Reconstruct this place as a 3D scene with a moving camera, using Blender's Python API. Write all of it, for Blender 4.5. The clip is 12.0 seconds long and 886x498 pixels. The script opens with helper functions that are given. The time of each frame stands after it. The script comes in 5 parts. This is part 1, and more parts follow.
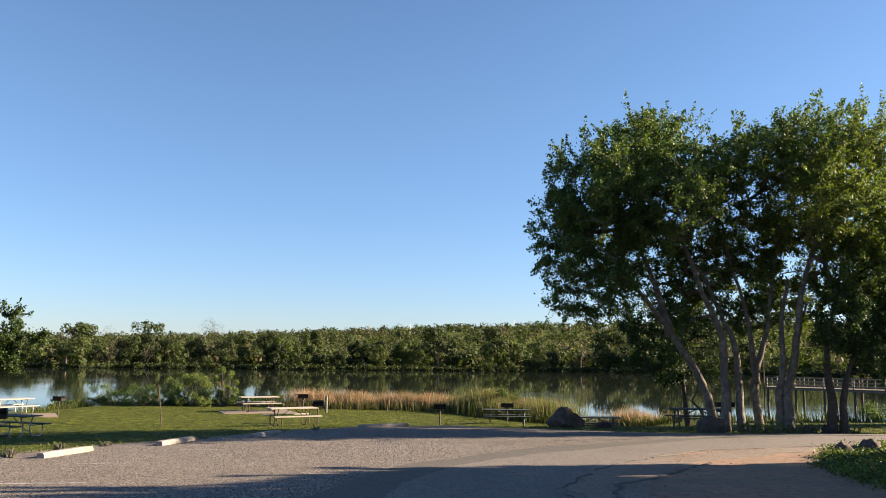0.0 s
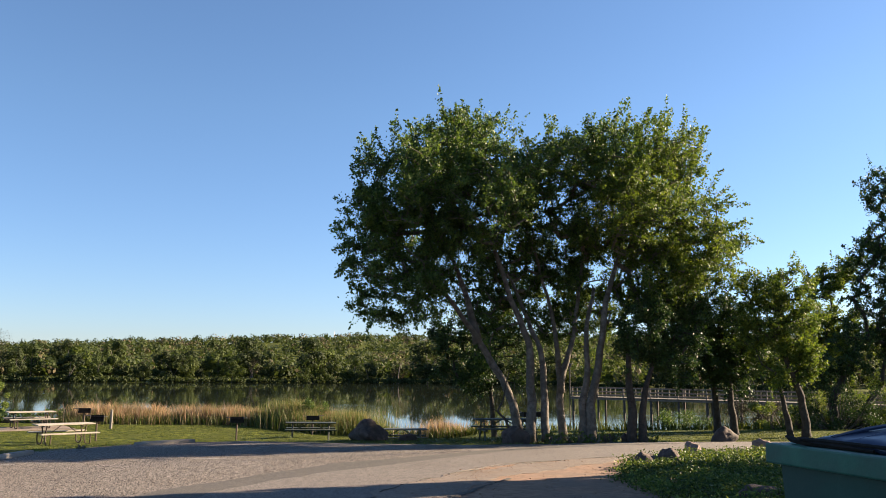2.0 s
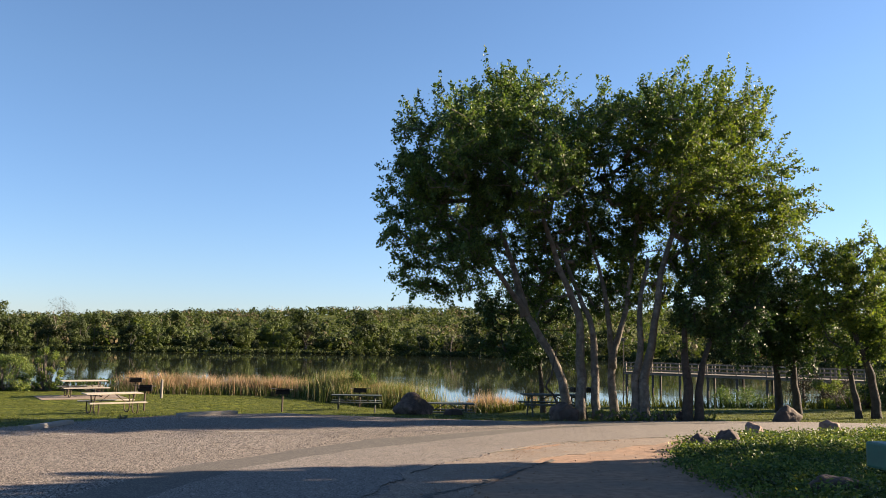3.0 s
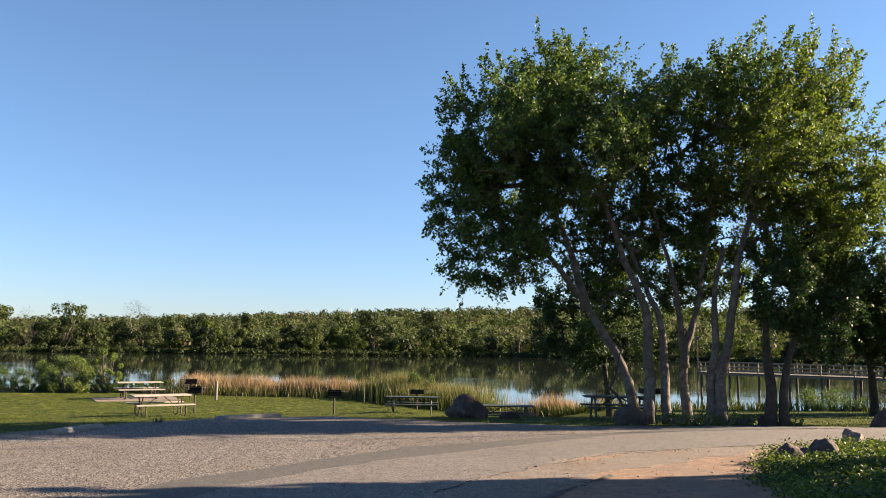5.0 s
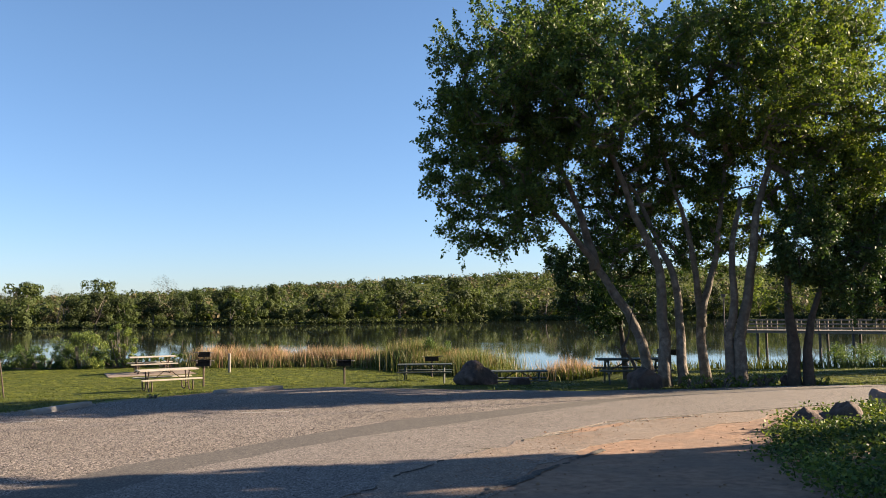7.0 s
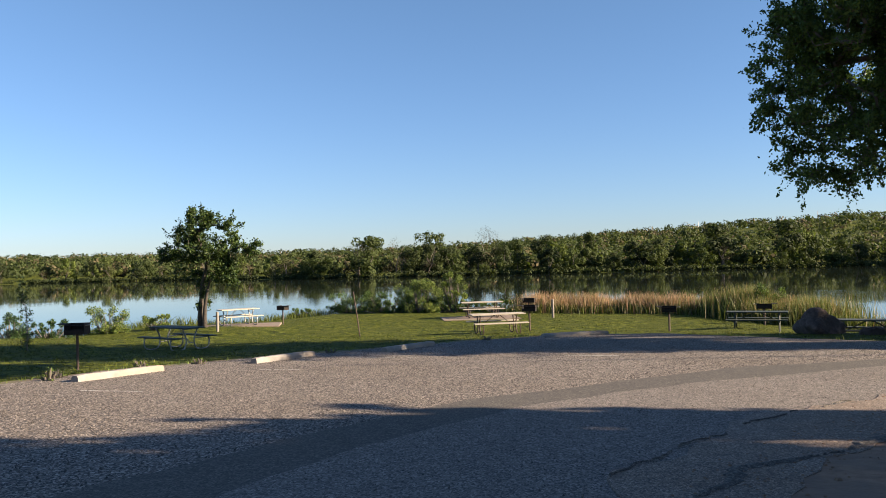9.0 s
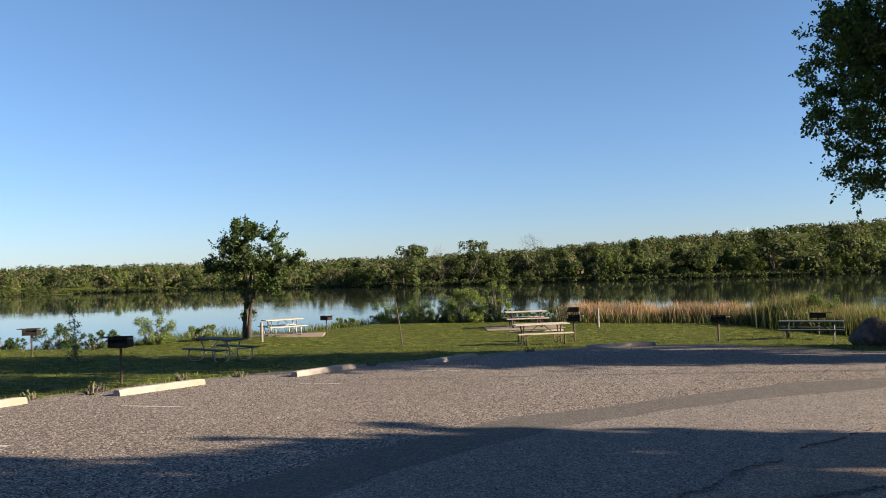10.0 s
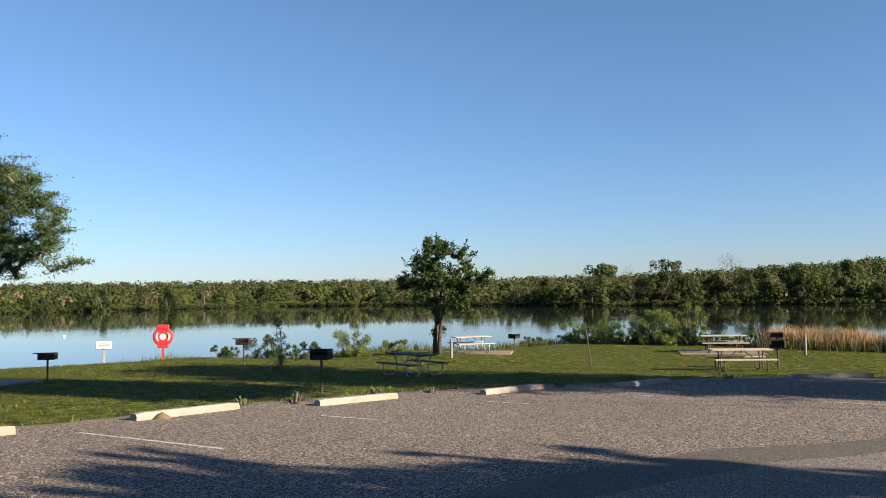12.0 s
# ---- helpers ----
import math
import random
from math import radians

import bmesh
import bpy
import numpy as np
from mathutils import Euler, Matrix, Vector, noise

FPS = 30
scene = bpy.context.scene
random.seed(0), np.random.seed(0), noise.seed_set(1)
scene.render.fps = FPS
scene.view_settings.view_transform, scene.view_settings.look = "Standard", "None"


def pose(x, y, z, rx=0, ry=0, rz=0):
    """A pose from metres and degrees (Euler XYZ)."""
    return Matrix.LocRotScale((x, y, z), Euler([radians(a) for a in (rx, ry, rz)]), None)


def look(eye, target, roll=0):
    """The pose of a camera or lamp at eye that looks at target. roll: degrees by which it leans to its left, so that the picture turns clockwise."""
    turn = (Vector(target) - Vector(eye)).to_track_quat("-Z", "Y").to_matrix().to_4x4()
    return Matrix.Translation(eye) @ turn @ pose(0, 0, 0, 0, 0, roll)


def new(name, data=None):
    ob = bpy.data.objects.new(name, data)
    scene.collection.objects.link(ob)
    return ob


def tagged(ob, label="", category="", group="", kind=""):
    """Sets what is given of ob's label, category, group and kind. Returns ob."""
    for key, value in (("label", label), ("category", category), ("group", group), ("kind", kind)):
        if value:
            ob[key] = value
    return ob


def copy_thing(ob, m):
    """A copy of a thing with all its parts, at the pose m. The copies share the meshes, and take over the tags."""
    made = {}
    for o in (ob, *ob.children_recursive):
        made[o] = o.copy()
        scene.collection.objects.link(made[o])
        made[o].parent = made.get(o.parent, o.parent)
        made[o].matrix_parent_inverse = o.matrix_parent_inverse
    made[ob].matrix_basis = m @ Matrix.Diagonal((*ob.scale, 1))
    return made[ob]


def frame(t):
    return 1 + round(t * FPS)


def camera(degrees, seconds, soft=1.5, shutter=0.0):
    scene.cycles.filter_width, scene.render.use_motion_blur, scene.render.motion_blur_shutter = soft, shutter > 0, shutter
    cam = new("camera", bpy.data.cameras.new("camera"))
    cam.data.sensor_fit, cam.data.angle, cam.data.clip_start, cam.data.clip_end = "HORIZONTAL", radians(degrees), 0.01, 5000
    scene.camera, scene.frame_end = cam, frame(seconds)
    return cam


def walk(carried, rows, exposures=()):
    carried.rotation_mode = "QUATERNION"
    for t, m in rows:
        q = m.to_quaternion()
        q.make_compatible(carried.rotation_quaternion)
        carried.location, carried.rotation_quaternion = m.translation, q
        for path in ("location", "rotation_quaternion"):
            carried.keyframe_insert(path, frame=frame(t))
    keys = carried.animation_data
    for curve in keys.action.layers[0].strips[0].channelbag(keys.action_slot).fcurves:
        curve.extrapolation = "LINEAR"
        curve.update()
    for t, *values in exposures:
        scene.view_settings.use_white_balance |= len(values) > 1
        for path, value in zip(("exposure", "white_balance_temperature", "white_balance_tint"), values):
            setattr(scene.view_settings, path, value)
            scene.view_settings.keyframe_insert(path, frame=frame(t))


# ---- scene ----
cam = camera(56.7, 12.0, 0.65)
# seconds, eye, pitch, roll, yaw
ROWS = [
    (0.0, -0.043, 0.046, 1.522, 7.40, -0.71, -0.09),
    (0.5, 0.109, 0.523, 1.470, 7.49, -0.76, 0.01),
    (1.0, 0.341, 1.116, 1.474, 8.47, -0.30, -7.79),
    (1.5, 0.630, 1.590, 1.462, 8.26, -0.48, -12.24),
    (2.0, 0.810, 2.031, 1.418, 8.36, -0.73, -12.49),
    (2.5, 1.017, 2.621, 1.409, 7.73, -0.66, -12.23),
    (3.0, 1.295, 3.066, 1.418, 6.46, -1.27, -8.80),
    (3.5, 1.476, 3.604, 1.384, 5.74, -1.30, -6.42),
    (3.7, 1.561, 3.883, 1.387, 5.63, -1.27, -6.23),
    (5.3, 2.282, 5.316, 1.308, 6.54, -0.91, -3.79),
    (5.5, 2.398, 5.469, 1.313, 6.52, -0.83, -3.87),
    (6.0, 2.622, 5.762, 1.308, 5.96, -0.35, -2.26),
    (6.5, 2.866, 6.161, 1.273, 5.62, -0.02, -1.79),
    (6.7, 2.973, 6.306, 1.294, 5.09, 0.56, -2.21),
    (8.3, 3.026, 6.382, 1.233, 0.22, 2.95, 8.56),
    (8.5, 2.939, 6.377, 1.209, 0.17, 2.30, 13.42),
    (9.0, 2.758, 6.401, 1.225, 0.89, 1.52, 19.81),
    (9.5, 2.681, 6.558, 1.251, 1.32, 1.57, 21.87),
    (10.0, 2.733, 6.683, 1.309, 1.53, 1.85, 22.90),
    (10.5, 2.772, 6.739, 1.366, 4.52, -0.38, 27.37),
    (11.0, 2.742, 6.727, 1.351, 4.72, 0.42, 29.23),
    (11.5, 2.686, 6.703, 1.339, 3.53, 0.91, 33.35),
    (12.0, 2.669, 6.724, 1.336, 3.12, 0.89, 35.92),
]
walk(cam, [(t, pose(x, y, z, 90 + pitch, roll, yaw)) for t, x, y, z, pitch, roll, yaw in ROWS],
     [(0.0, 2.12, 6550, 12), (6.6, 2.19, 6550, 12), (8.4, 2.0, 6450, 12), (12.0, 1.74, 6250, 10)])

# ---- light: low morning sun from the right and a little ahead, clear sky ----
SUN_EL, SUN_AZ = radians(20.0), math.atan2(1.0, 0.12)
world = bpy.data.worlds.new("sky")
scene.world = world
world.use_nodes = True
wn = world.node_tree
sky = wn.nodes.new("ShaderNodeTexSky")
sky.sky_type = "NISHITA"
sky.sun_disc = False
sky.sun_elevation, sky.sun_rotation = SUN_EL, SUN_AZ
sky.altitude, sky.air_density, sky.dust_density, sky.ozone_density = 300, 1.0, 0.3, 4.2
wtc, wsep, wramp, wmix = (wn.nodes.new("ShaderNode" + k) for k in ("TexCoord", "SeparateXYZ", "ValToRGB", "Mix"))
wramp.color_ramp.elements[0].color, wramp.color_ramp.elements[1].color = (0.81, 0.84, 1.0, 1), (0.99, 1.0, 1.01, 1)
wramp.color_ramp.elements[1].position = 0.3
wmix.data_type, wmix.blend_type = "RGBA", "MULTIPLY"
wmix.inputs[0].default_value = 1.0
wn.links.new(wtc.outputs["Generated"], wsep.inputs[0])
wn.links.new(wsep.outputs["Z"], wramp.inputs[0])
wn.links.new(sky.outputs[0], wmix.inputs[6])
wn.links.new(wramp.outputs[0], wmix.inputs[7])
wn.links.new(wmix.outputs[2], wn.nodes["Background"].inputs[0])
wn.nodes["Background"].inputs[1].default_value = 0.0452
sun_data = bpy.data.lights.new("sun", "SUN")
sun_data.energy, sun_data.angle, sun_data.color = 5.0, radians(0.5), (1.0, 0.8, 0.57)
sun = new("sun", sun_data)
sun.matrix_world = look((math.cos(SUN_EL) * math.sin(SUN_AZ) * 80, math.cos(SUN_EL) * math.cos(SUN_AZ) * 80, math.sin(SUN_EL) * 80), (0, 0, 0))

# ---- materials ----


def nodes_of(name):
    m = bpy.data.materials.new(name)
    m.use_nodes = True
    return m, m.node_tree, m.node_tree.nodes["Principled BSDF"]


def ramp_of(nt, stops):
    r = nt.nodes.new("ShaderNodeValToRGB")
    while len(r.color_ramp.elements) < len(stops):
        r.color_ramp.elements.new(0.5)
    for e, (p, c) in zip(r.color_ramp.elements, stops):
        e.position, e.color = p, (*c, 1)
    return r


def noise_of(nt, scale, detail=6, rough=0.6, coord="Object"):
    tc = nt.nodes.new("ShaderNodeTexCoord")
    n = nt.nodes.new("ShaderNodeTexNoise")
    n.inputs["Scale"].default_value, n.inputs["Detail"].default_value, n.inputs["Roughness"].default_value = scale, detail, rough
    nt.links.new(tc.outputs[coord], n.inputs["Vector"])
    return n


def mix_of(nt, kind, a, b, fac):
    m = nt.nodes.new("ShaderNodeMix")
    m.data_type, m.blend_type = "RGBA", kind
    for sock, v in ((m.inputs[0], fac), (m.inputs[6], a), (m.inputs[7], b)):
        if hasattr(v, "links"):
            nt.links.new(v, sock)
        elif isinstance(v, tuple):
            sock.default_value = (*v, 1)
        else:
            sock.default_value = v
    return m.outputs[2]


def surface(name, stops, scale, rough=0.85, bump=0.3, bump_scale=None, stain=None, stain_scale=0.4, metal=0.0, spread=0.02):
    """Grain by a fine noise through a ramp, large stains over it, relief from the fine noise."""
    m, nt, b = nodes_of(name)
    n = noise_of(nt, scale)
    col = ramp_of(nt, stops)
    nt.links.new(n.outputs["Fac"], col.inputs[0])
    out = col.outputs[0]
    if stain:
        s = noise_of(nt, stain_scale, 5, 0.55)
        r = ramp_of(nt, [(0.42, (0, 0, 0)), (0.68, (1, 1, 1))])
        nt.links.new(s.outputs["Fac"], r.inputs[0])
        out = mix_of(nt, "MIX", out, stain, r.outputs[0])
    nt.links.new(out, b.inputs["Base Color"])
    b.inputs["Roughness"].default_value, b.inputs["Metallic"].default_value = rough, metal
    if bump:
        n2 = noise_of(nt, bump_scale or scale * 2)
        bp = nt.nodes.new("ShaderNodeBump")
        bp.inputs["Strength"].default_value, bp.inputs["Distance"].default_value = bump, spread
        nt.links.new(n2.outputs["Fac"], bp.inputs["Height"])
        nt.links.new(bp.outputs[0], b.inputs["Normal"])
    return m


def chip_seal(name, dark, mid, light, scale, patch, patch_scale=0.25):
    """Loose stone chips in bitumen: each cell of a voronoi is one chip."""
    m, nt, b = nodes_of(name)
    tc = nt.nodes.new("ShaderNodeTexCoord")
    v = nt.nodes.new("ShaderNodeTexVoronoi")
    v.inputs["Scale"].default_value = scale
    mp = nt.nodes.new("ShaderNodeMapping")
    mp.inputs["Scale"].default_value = (1.0, 0.6, 1.0)
    nt.links.new(tc.outputs["Object"], mp.inputs[0])
    nt.links.new(mp.outputs[0], v.inputs["Vector"])
    sep = nt.nodes.new("ShaderNodeSeparateColor")
    nt.links.new(v.outputs["Color"], sep.inputs[0])
    col = ramp_of(nt, [(0.0, dark), (0.26, tuple(0.75 * p + 0.25 * q for p, q in zip(dark, mid))), (0.42, mid), (0.75, tuple(0.8 * p + 0.2 * q for p, q in zip(mid, light))), (1.0, light)])
    nt.links.new(sep.outputs[0], col.inputs[0])
    s = noise_of(nt, patch_scale, 6, 0.6)
    r = ramp_of(nt, [(0.35, (0.0, 0.0, 0.0)), (0.7, (1, 1, 1))])
    nt.links.new(s.outputs["Fac"], r.inputs[0])
    mul = mix_of(nt, "MULTIPLY", col.outputs[0], patch, r.outputs[0])
    f = noise_of(nt, 4.0, 6, 0.7)
    r2 = ramp_of(nt, [(0.3, (0.78, 0.78, 0.78)), (0.7, (1.15, 1.13, 1.1))])
    nt.links.new(f.outputs["Fac"], r2.inputs[0])
    out = mix_of(nt, "MULTIPLY", mul, r2.outputs[0], 1.0)
    nt.links.new(out, b.inputs["Base Color"])
    b.inputs["Roughness"].default_value = 0.9
    bp = nt.nodes.new("ShaderNodeBump")
    bp.inputs["Strength"].default_value, bp.inputs["Distance"].default_value = 0.12, 0.008
    nt.links.new(v.outputs["Distance"], bp.inputs["Height"])
    nt.links.new(bp.outputs[0], b.inputs["Normal"])
    return m


def leafy(name, stops, through_col, share=0.35, rough=0.55, patch=0.6, per_tree=False, contrast=0.25):
    """Leaves: each island its own green, some light passing through."""
    m, nt, b = nodes_of(name)
    g = nt.nodes.new("ShaderNodeNewGeometry")
    col = ramp_of(nt, stops)
    nt.links.new(g.outputs["Random Per Island"], col.inputs[0])
    n = noise_of(nt, patch, 3)
    r = ramp_of(nt, [(0.3, (0.95 - contrast, 1.0 - contrast, 0.95 - contrast)), (0.7, (0.95 + contrast, 0.9 + contrast, 0.75 + contrast))])
    nt.links.new(n.outputs["Fac"], r.inputs[0])
    out = mix_of(nt, "MULTIPLY", col.outputs[0], r.outputs[0], 1.0)
    if per_tree:
        info = nt.nodes.new("ShaderNodeObjectInfo")
        tone = ramp_of(nt, [(0.0, (0.55, 0.6, 0.6)), (0.5, (0.95, 0.95, 0.95)), (0.8, (1.15, 1.2, 0.95)), (1.0, (1.5, 1.5, 1.2))])
        nt.links.new(info.outputs["Random"], tone.inputs[0])
        out = mix_of(nt, "MULTIPLY", out, tone.outputs[0], 1.0)
    nt.links.new(out, b.inputs["Base Color"])
    b.inputs["Roughness"].default_value = rough
    b.inputs["Specular IOR Level"].default_value = 0.25
    t = nt.nodes.new("ShaderNodeBsdfTranslucent")
    tint = mix_of(nt, "MULTIPLY", out, through_col, 1.0)
    nt.links.new(tint, t.inputs["Color"])
    mx = nt.nodes.new("ShaderNodeMixShader")
    mx.inputs[0].default_value = share
    nt.links.new(b.outputs[0], mx.inputs[1])
    nt.links.new(t.outputs[0], mx.inputs[2])
    nt.links.new(mx.outputs[0], nt.nodes["Material Output"].inputs[0])
    return m


M_LOT = chip_seal("chip_seal_lot", (0.008, 0.007, 0.006), (0.108, 0.09, 0.075), (0.41, 0.36, 0.315), 62, (0.8, 0.76, 0.7))
M_STRIP = chip_seal("dark_asphalt", (0.0288, 0.0259, 0.0223), (0.0648, 0.0569, 0.049), (0.144, 0.13, 0.108), 70, (0.8, 0.8, 0.78))
M_ROAD = chip_seal("road_asphalt", (0.045, 0.039, 0.034), (0.125, 0.109, 0.097), (0.28, 0.25, 0.224), 75, (0.82, 0.8, 0.78))
M_CHIP, chip_nt, chip_b = nodes_of("stone_chip")
chip_col = ramp_of(chip_nt, [(0.0, (0.03, 0.026, 0.022)), (0.55, (0.105, 0.09, 0.078)), (1.0, (0.24, 0.212, 0.185))])
chip_nt.links.new(chip_nt.nodes.new("ShaderNodeNewGeometry").outputs["Random Per Island"], chip_col.inputs[0])
chip_nt.links.new(chip_col.outputs[0], chip_b.inputs["Base Color"])
chip_b.inputs["Roughness"].default_value = 0.85
M_DIRT = surface("red_dirt", [(0.3, (0.125, 0.075, 0.045)), (0.5, (0.215, 0.128, 0.078)), (0.75, (0.285, 0.19, 0.125))], 7, 0.95, 0.7, 24, (0.15, 0.105, 0.075), 0.9)
M_VERGE = chip_seal("gravelly_verge", (0.07, 0.055, 0.045), (0.155, 0.125, 0.1), (0.32, 0.265, 0.215), 85, (0.85, 0.75, 0.66), 0.8)
M_EDGE = surface("edge_dirt", [(0.3, (0.0864, 0.0576, 0.036)), (0.6, (0.173, 0.115, 0.072)), (0.8, (0.216, 0.158, 0.108))], 7, 0.95, 0.5, 25, (0.0648, 0.072, 0.0216), 1.2)
# near-black end of the ramp stands for shade between the grass tufts
M_GRASS = surface("mown_lawn", [(0.34, (0.00864, 0.0152, 0.0032)), (0.48, (0.0504, 0.06688, 0.0072)), (0.64, (0.144, 0.152, 0.0208))], 3.2, 0.9, 1.0, 8, (0.06, 0.07, 0.011), 0.45, spread=0.14)
M_GRASS.node_tree.nodes["Principled BSDF"].inputs["Specular IOR Level"].default_value = 0.1
M_CONC = surface("weathered_concrete", [(0.3, (0.1672, 0.1552, 0.139)), (0.6, (0.2416, 0.2241, 0.2059)), (0.8, (0.288, 0.2722, 0.2534))], 6, 0.9, 0.4, 40, (0.216, 0.18, 0.144), 1.6, spread=0.01)
M_SLAB = surface("stained_slab", [(0.3, (0.144, 0.112, 0.0864)), (0.6, (0.216, 0.173, 0.137)), (0.8, (0.259, 0.223, 0.187))], 5, 0.9, 0.3, 30, (0.173, 0.122, 0.0864), 1.2)
M_PAINT = surface("worn_white_line", [(0.3, (0.216, 0.202, 0.18)), (0.5, (0.396, 0.389, 0.36)), (0.7, (0.49, 0.475, 0.446))], 14, 0.8, 0.3, 40)
M_BARK = surface("grey_bark", [(0.3, (0.045, 0.036, 0.028)), (0.5, (0.125, 0.105, 0.085)), (0.72, (0.24, 0.21, 0.175))], 5, 0.95, 0.9, 14, (0.0864, 0.0792, 0.0648), 1.0, spread=0.04)
# darker copy of grey_bark: shade on the trunks is put into its colour
M_SHADEBARK = surface("shaded_dark_bark", [(0.3, (0.018, 0.014, 0.011)), (0.55, (0.05, 0.04, 0.032)), (0.75, (0.09, 0.075, 0.06))], 6, 0.95, 0.9, 16, (0.04, 0.035, 0.028), 1.0, spread=0.04)
M_ROCK = surface("red_granite", [(0.3, (0.022, 0.015, 0.013)), (0.5, (0.078, 0.051, 0.042)), (0.75, (0.16, 0.108, 0.088))], 4, 0.9, 0.9, 9, (0.055, 0.043, 0.035), 1.3, spread=0.06)
# lighter granite for two island rocks; their sunlit look is in the colour
M_PINK = surface("sunlit_pink_granite", [(0.3, (0.115, 0.072, 0.0576)), (0.5, (0.216, 0.144, 0.115)), (0.75, (0.302, 0.223, 0.187))], 5, 0.9, 0.8, 10, (0.144, 0.101, 0.0864), 2, spread=0.05)
M_STEEL = surface("galvanised_tube", [(0.3, (0.2, 0.2, 0.19)), (0.7, (0.36, 0.35, 0.33))], 12, 0.55, 0.1, 60, metal=0.6)
M_RUST = surface("rusty_post", [(0.3, (0.03, 0.022, 0.018)), (0.7, (0.09, 0.06, 0.045))], 18, 0.85, 0.3, 60)
M_BLACK = surface("sooty_iron", [(0.3, (0.006, 0.006, 0.006)), (0.7, (0.02, 0.019, 0.018))], 16, 0.8, 0.2, 50, (0.03, 0.021, 0.016), 5)
M_BLACK.node_tree.nodes["Principled BSDF"].inputs["Specular IOR Level"].default_value = 0.2
M_PLANK = surface("sunbleached_plank", [(0.3, (0.259, 0.223, 0.173)), (0.55, (0.36, 0.324, 0.266)), (0.75, (0.432, 0.403, 0.346))], 7, 0.8, 0.3, 40, (0.302, 0.266, 0.216), 2)
M_GREENPLANK = surface("green_painted_plank", [(0.3, (0.014, 0.026, 0.018)), (0.7, (0.036, 0.052, 0.038))], 8, 0.7, 0.3, 40, (0.05, 0.052, 0.043), 2)
M_POST = surface("bleached_wood_post", [(0.3, (0.13, 0.115, 0.095)), (0.7, (0.22, 0.2, 0.17))], 10, 0.85, 0.4, 40)
M_PIER = surface("grey_pier_timber", [(0.3, (0.115, 0.09, 0.0648)), (0.7, (0.216, 0.176, 0.13))], 4, 0.85, 0.3, 20)
M_PILE = surface("dark_wet_pile", [(0.3, (0.03, 0.025, 0.02)), (0.7, (0.09, 0.075, 0.06))], 5, 0.8, 0.3, 20)
M_RED = surface("red_plastic", [(0.3, (0.446, 0.0144, 0.018)), (0.7, (0.518, 0.0252, 0.0288))], 4, 0.4, 0.0)
M_WHITE = surface("white_plastic", [(0.3, (0.533, 0.526, 0.504)), (0.7, (0.59, 0.583, 0.562))], 6, 0.5, 0.05, 30)
M_INK = surface("grey_ink", [(0.3, (0.12, 0.12, 0.12)), (0.7, (0.2, 0.2, 0.2))], 20, 0.7, 0.0)
M_BIN = surface("green_painted_steel", [(0.3, (0.00576, 0.0432, 0.0324)), (0.6, (0.00864, 0.0612, 0.0446)), (0.8, (0.0144, 0.0792, 0.0576))], 3, 0.5, 0.15, 14, (0.0108, 0.0504, 0.0396), 2.5)
M_BINRIM = surface("green_faded_steel", [(0.3, (0.0144, 0.0864, 0.054)), (0.7, (0.0288, 0.137, 0.0864))], 5, 0.5, 0.15, 20, (0.0216, 0.072, 0.0504), 4)
M_LID = surface("blue_black_plastic", [(0.3, (0.012, 0.022, 0.05)), (0.7, (0.03, 0.05, 0.1))], 3, 0.38, 0.1, 8)
M_LEAF = leafy("elm_leaf", [(0.0, (0.02832, 0.059, 0.01652)), (0.5, (0.06136, 0.1086, 0.02832)), (1.0, (0.1239, 0.177, 0.04366))], (1.4, 1.35, 0.65), 0.32, contrast=0.35)
# brighter than elm_leaf: sunlight on some crowns is put into this colour
M_LEAF2 = leafy("bright_leaf", [(0.0, (0.03612, 0.07224, 0.01548)), (0.5, (0.07912, 0.1256, 0.02666)), (1.0, (0.1462, 0.1935, 0.043))], (1.5, 1.4, 0.6), 0.35)
M_LEAF3 = leafy("dark_leaf", [(0.0, (0.014, 0.035, 0.0126)), (0.5, (0.0308, 0.063, 0.0196)), (1.0, (0.063, 0.105, 0.0308))], (1.3, 1.3, 0.6), 0.2)
M_TREEL = leafy("round_tree_leaf", [(0.0, (0.014, 0.03, 0.009)), (0.5, (0.032, 0.06, 0.016)), (1.0, (0.075, 0.11, 0.026))], (1.4, 1.3, 0.6), 0.25)
M_CYP = leafy("cypress_needle", [(0.0, (0.024, 0.0464, 0.016)), (0.5, (0.044, 0.076, 0.0224)), (1.0, (0.072, 0.104, 0.032))], (1.3, 1.3, 0.6), 0.25)
M_WEED = leafy("weed_leaf", [(0.0, (0.06, 0.1, 0.03)), (0.5, (0.11, 0.16, 0.04)), (1.0, (0.2, 0.24, 0.07))], (1.4, 1.3, 0.6))
# darker than weed_leaf: shade over the island is put into the colour
M_ISLE = leafy("shaded_weed_leaf", [(0.0, (0.0286, 0.0585, 0.0182)), (0.6, (0.065, 0.1105, 0.0286)), (1.0, (0.156, 0.1885, 0.0468))], (1.4, 1.3, 0.6), 0.3, patch=1.6, contrast=0.5)
M_REED = leafy("dry_reed", [(0.0, (0.09, 0.105, 0.04)), (0.22, (0.21, 0.15, 0.1)), (0.45, (0.33, 0.2, 0.145)), (0.7, (0.38, 0.28, 0.205)), (0.88, (0.25, 0.21, 0.11)), (1.0, (0.09, 0.115, 0.036))], (1.2, 1.1, 0.8), 0.35, patch=0.5, contrast=0.4)
M_REEDG = leafy("green_reed", [(0.0, (0.0576, 0.0864, 0.0216)), (0.55, (0.108, 0.144, 0.036)), (0.75, (0.216, 0.187, 0.0936)), (1.0, (0.302, 0.238, 0.144))], (1.2, 1.1, 0.7), 0.3)
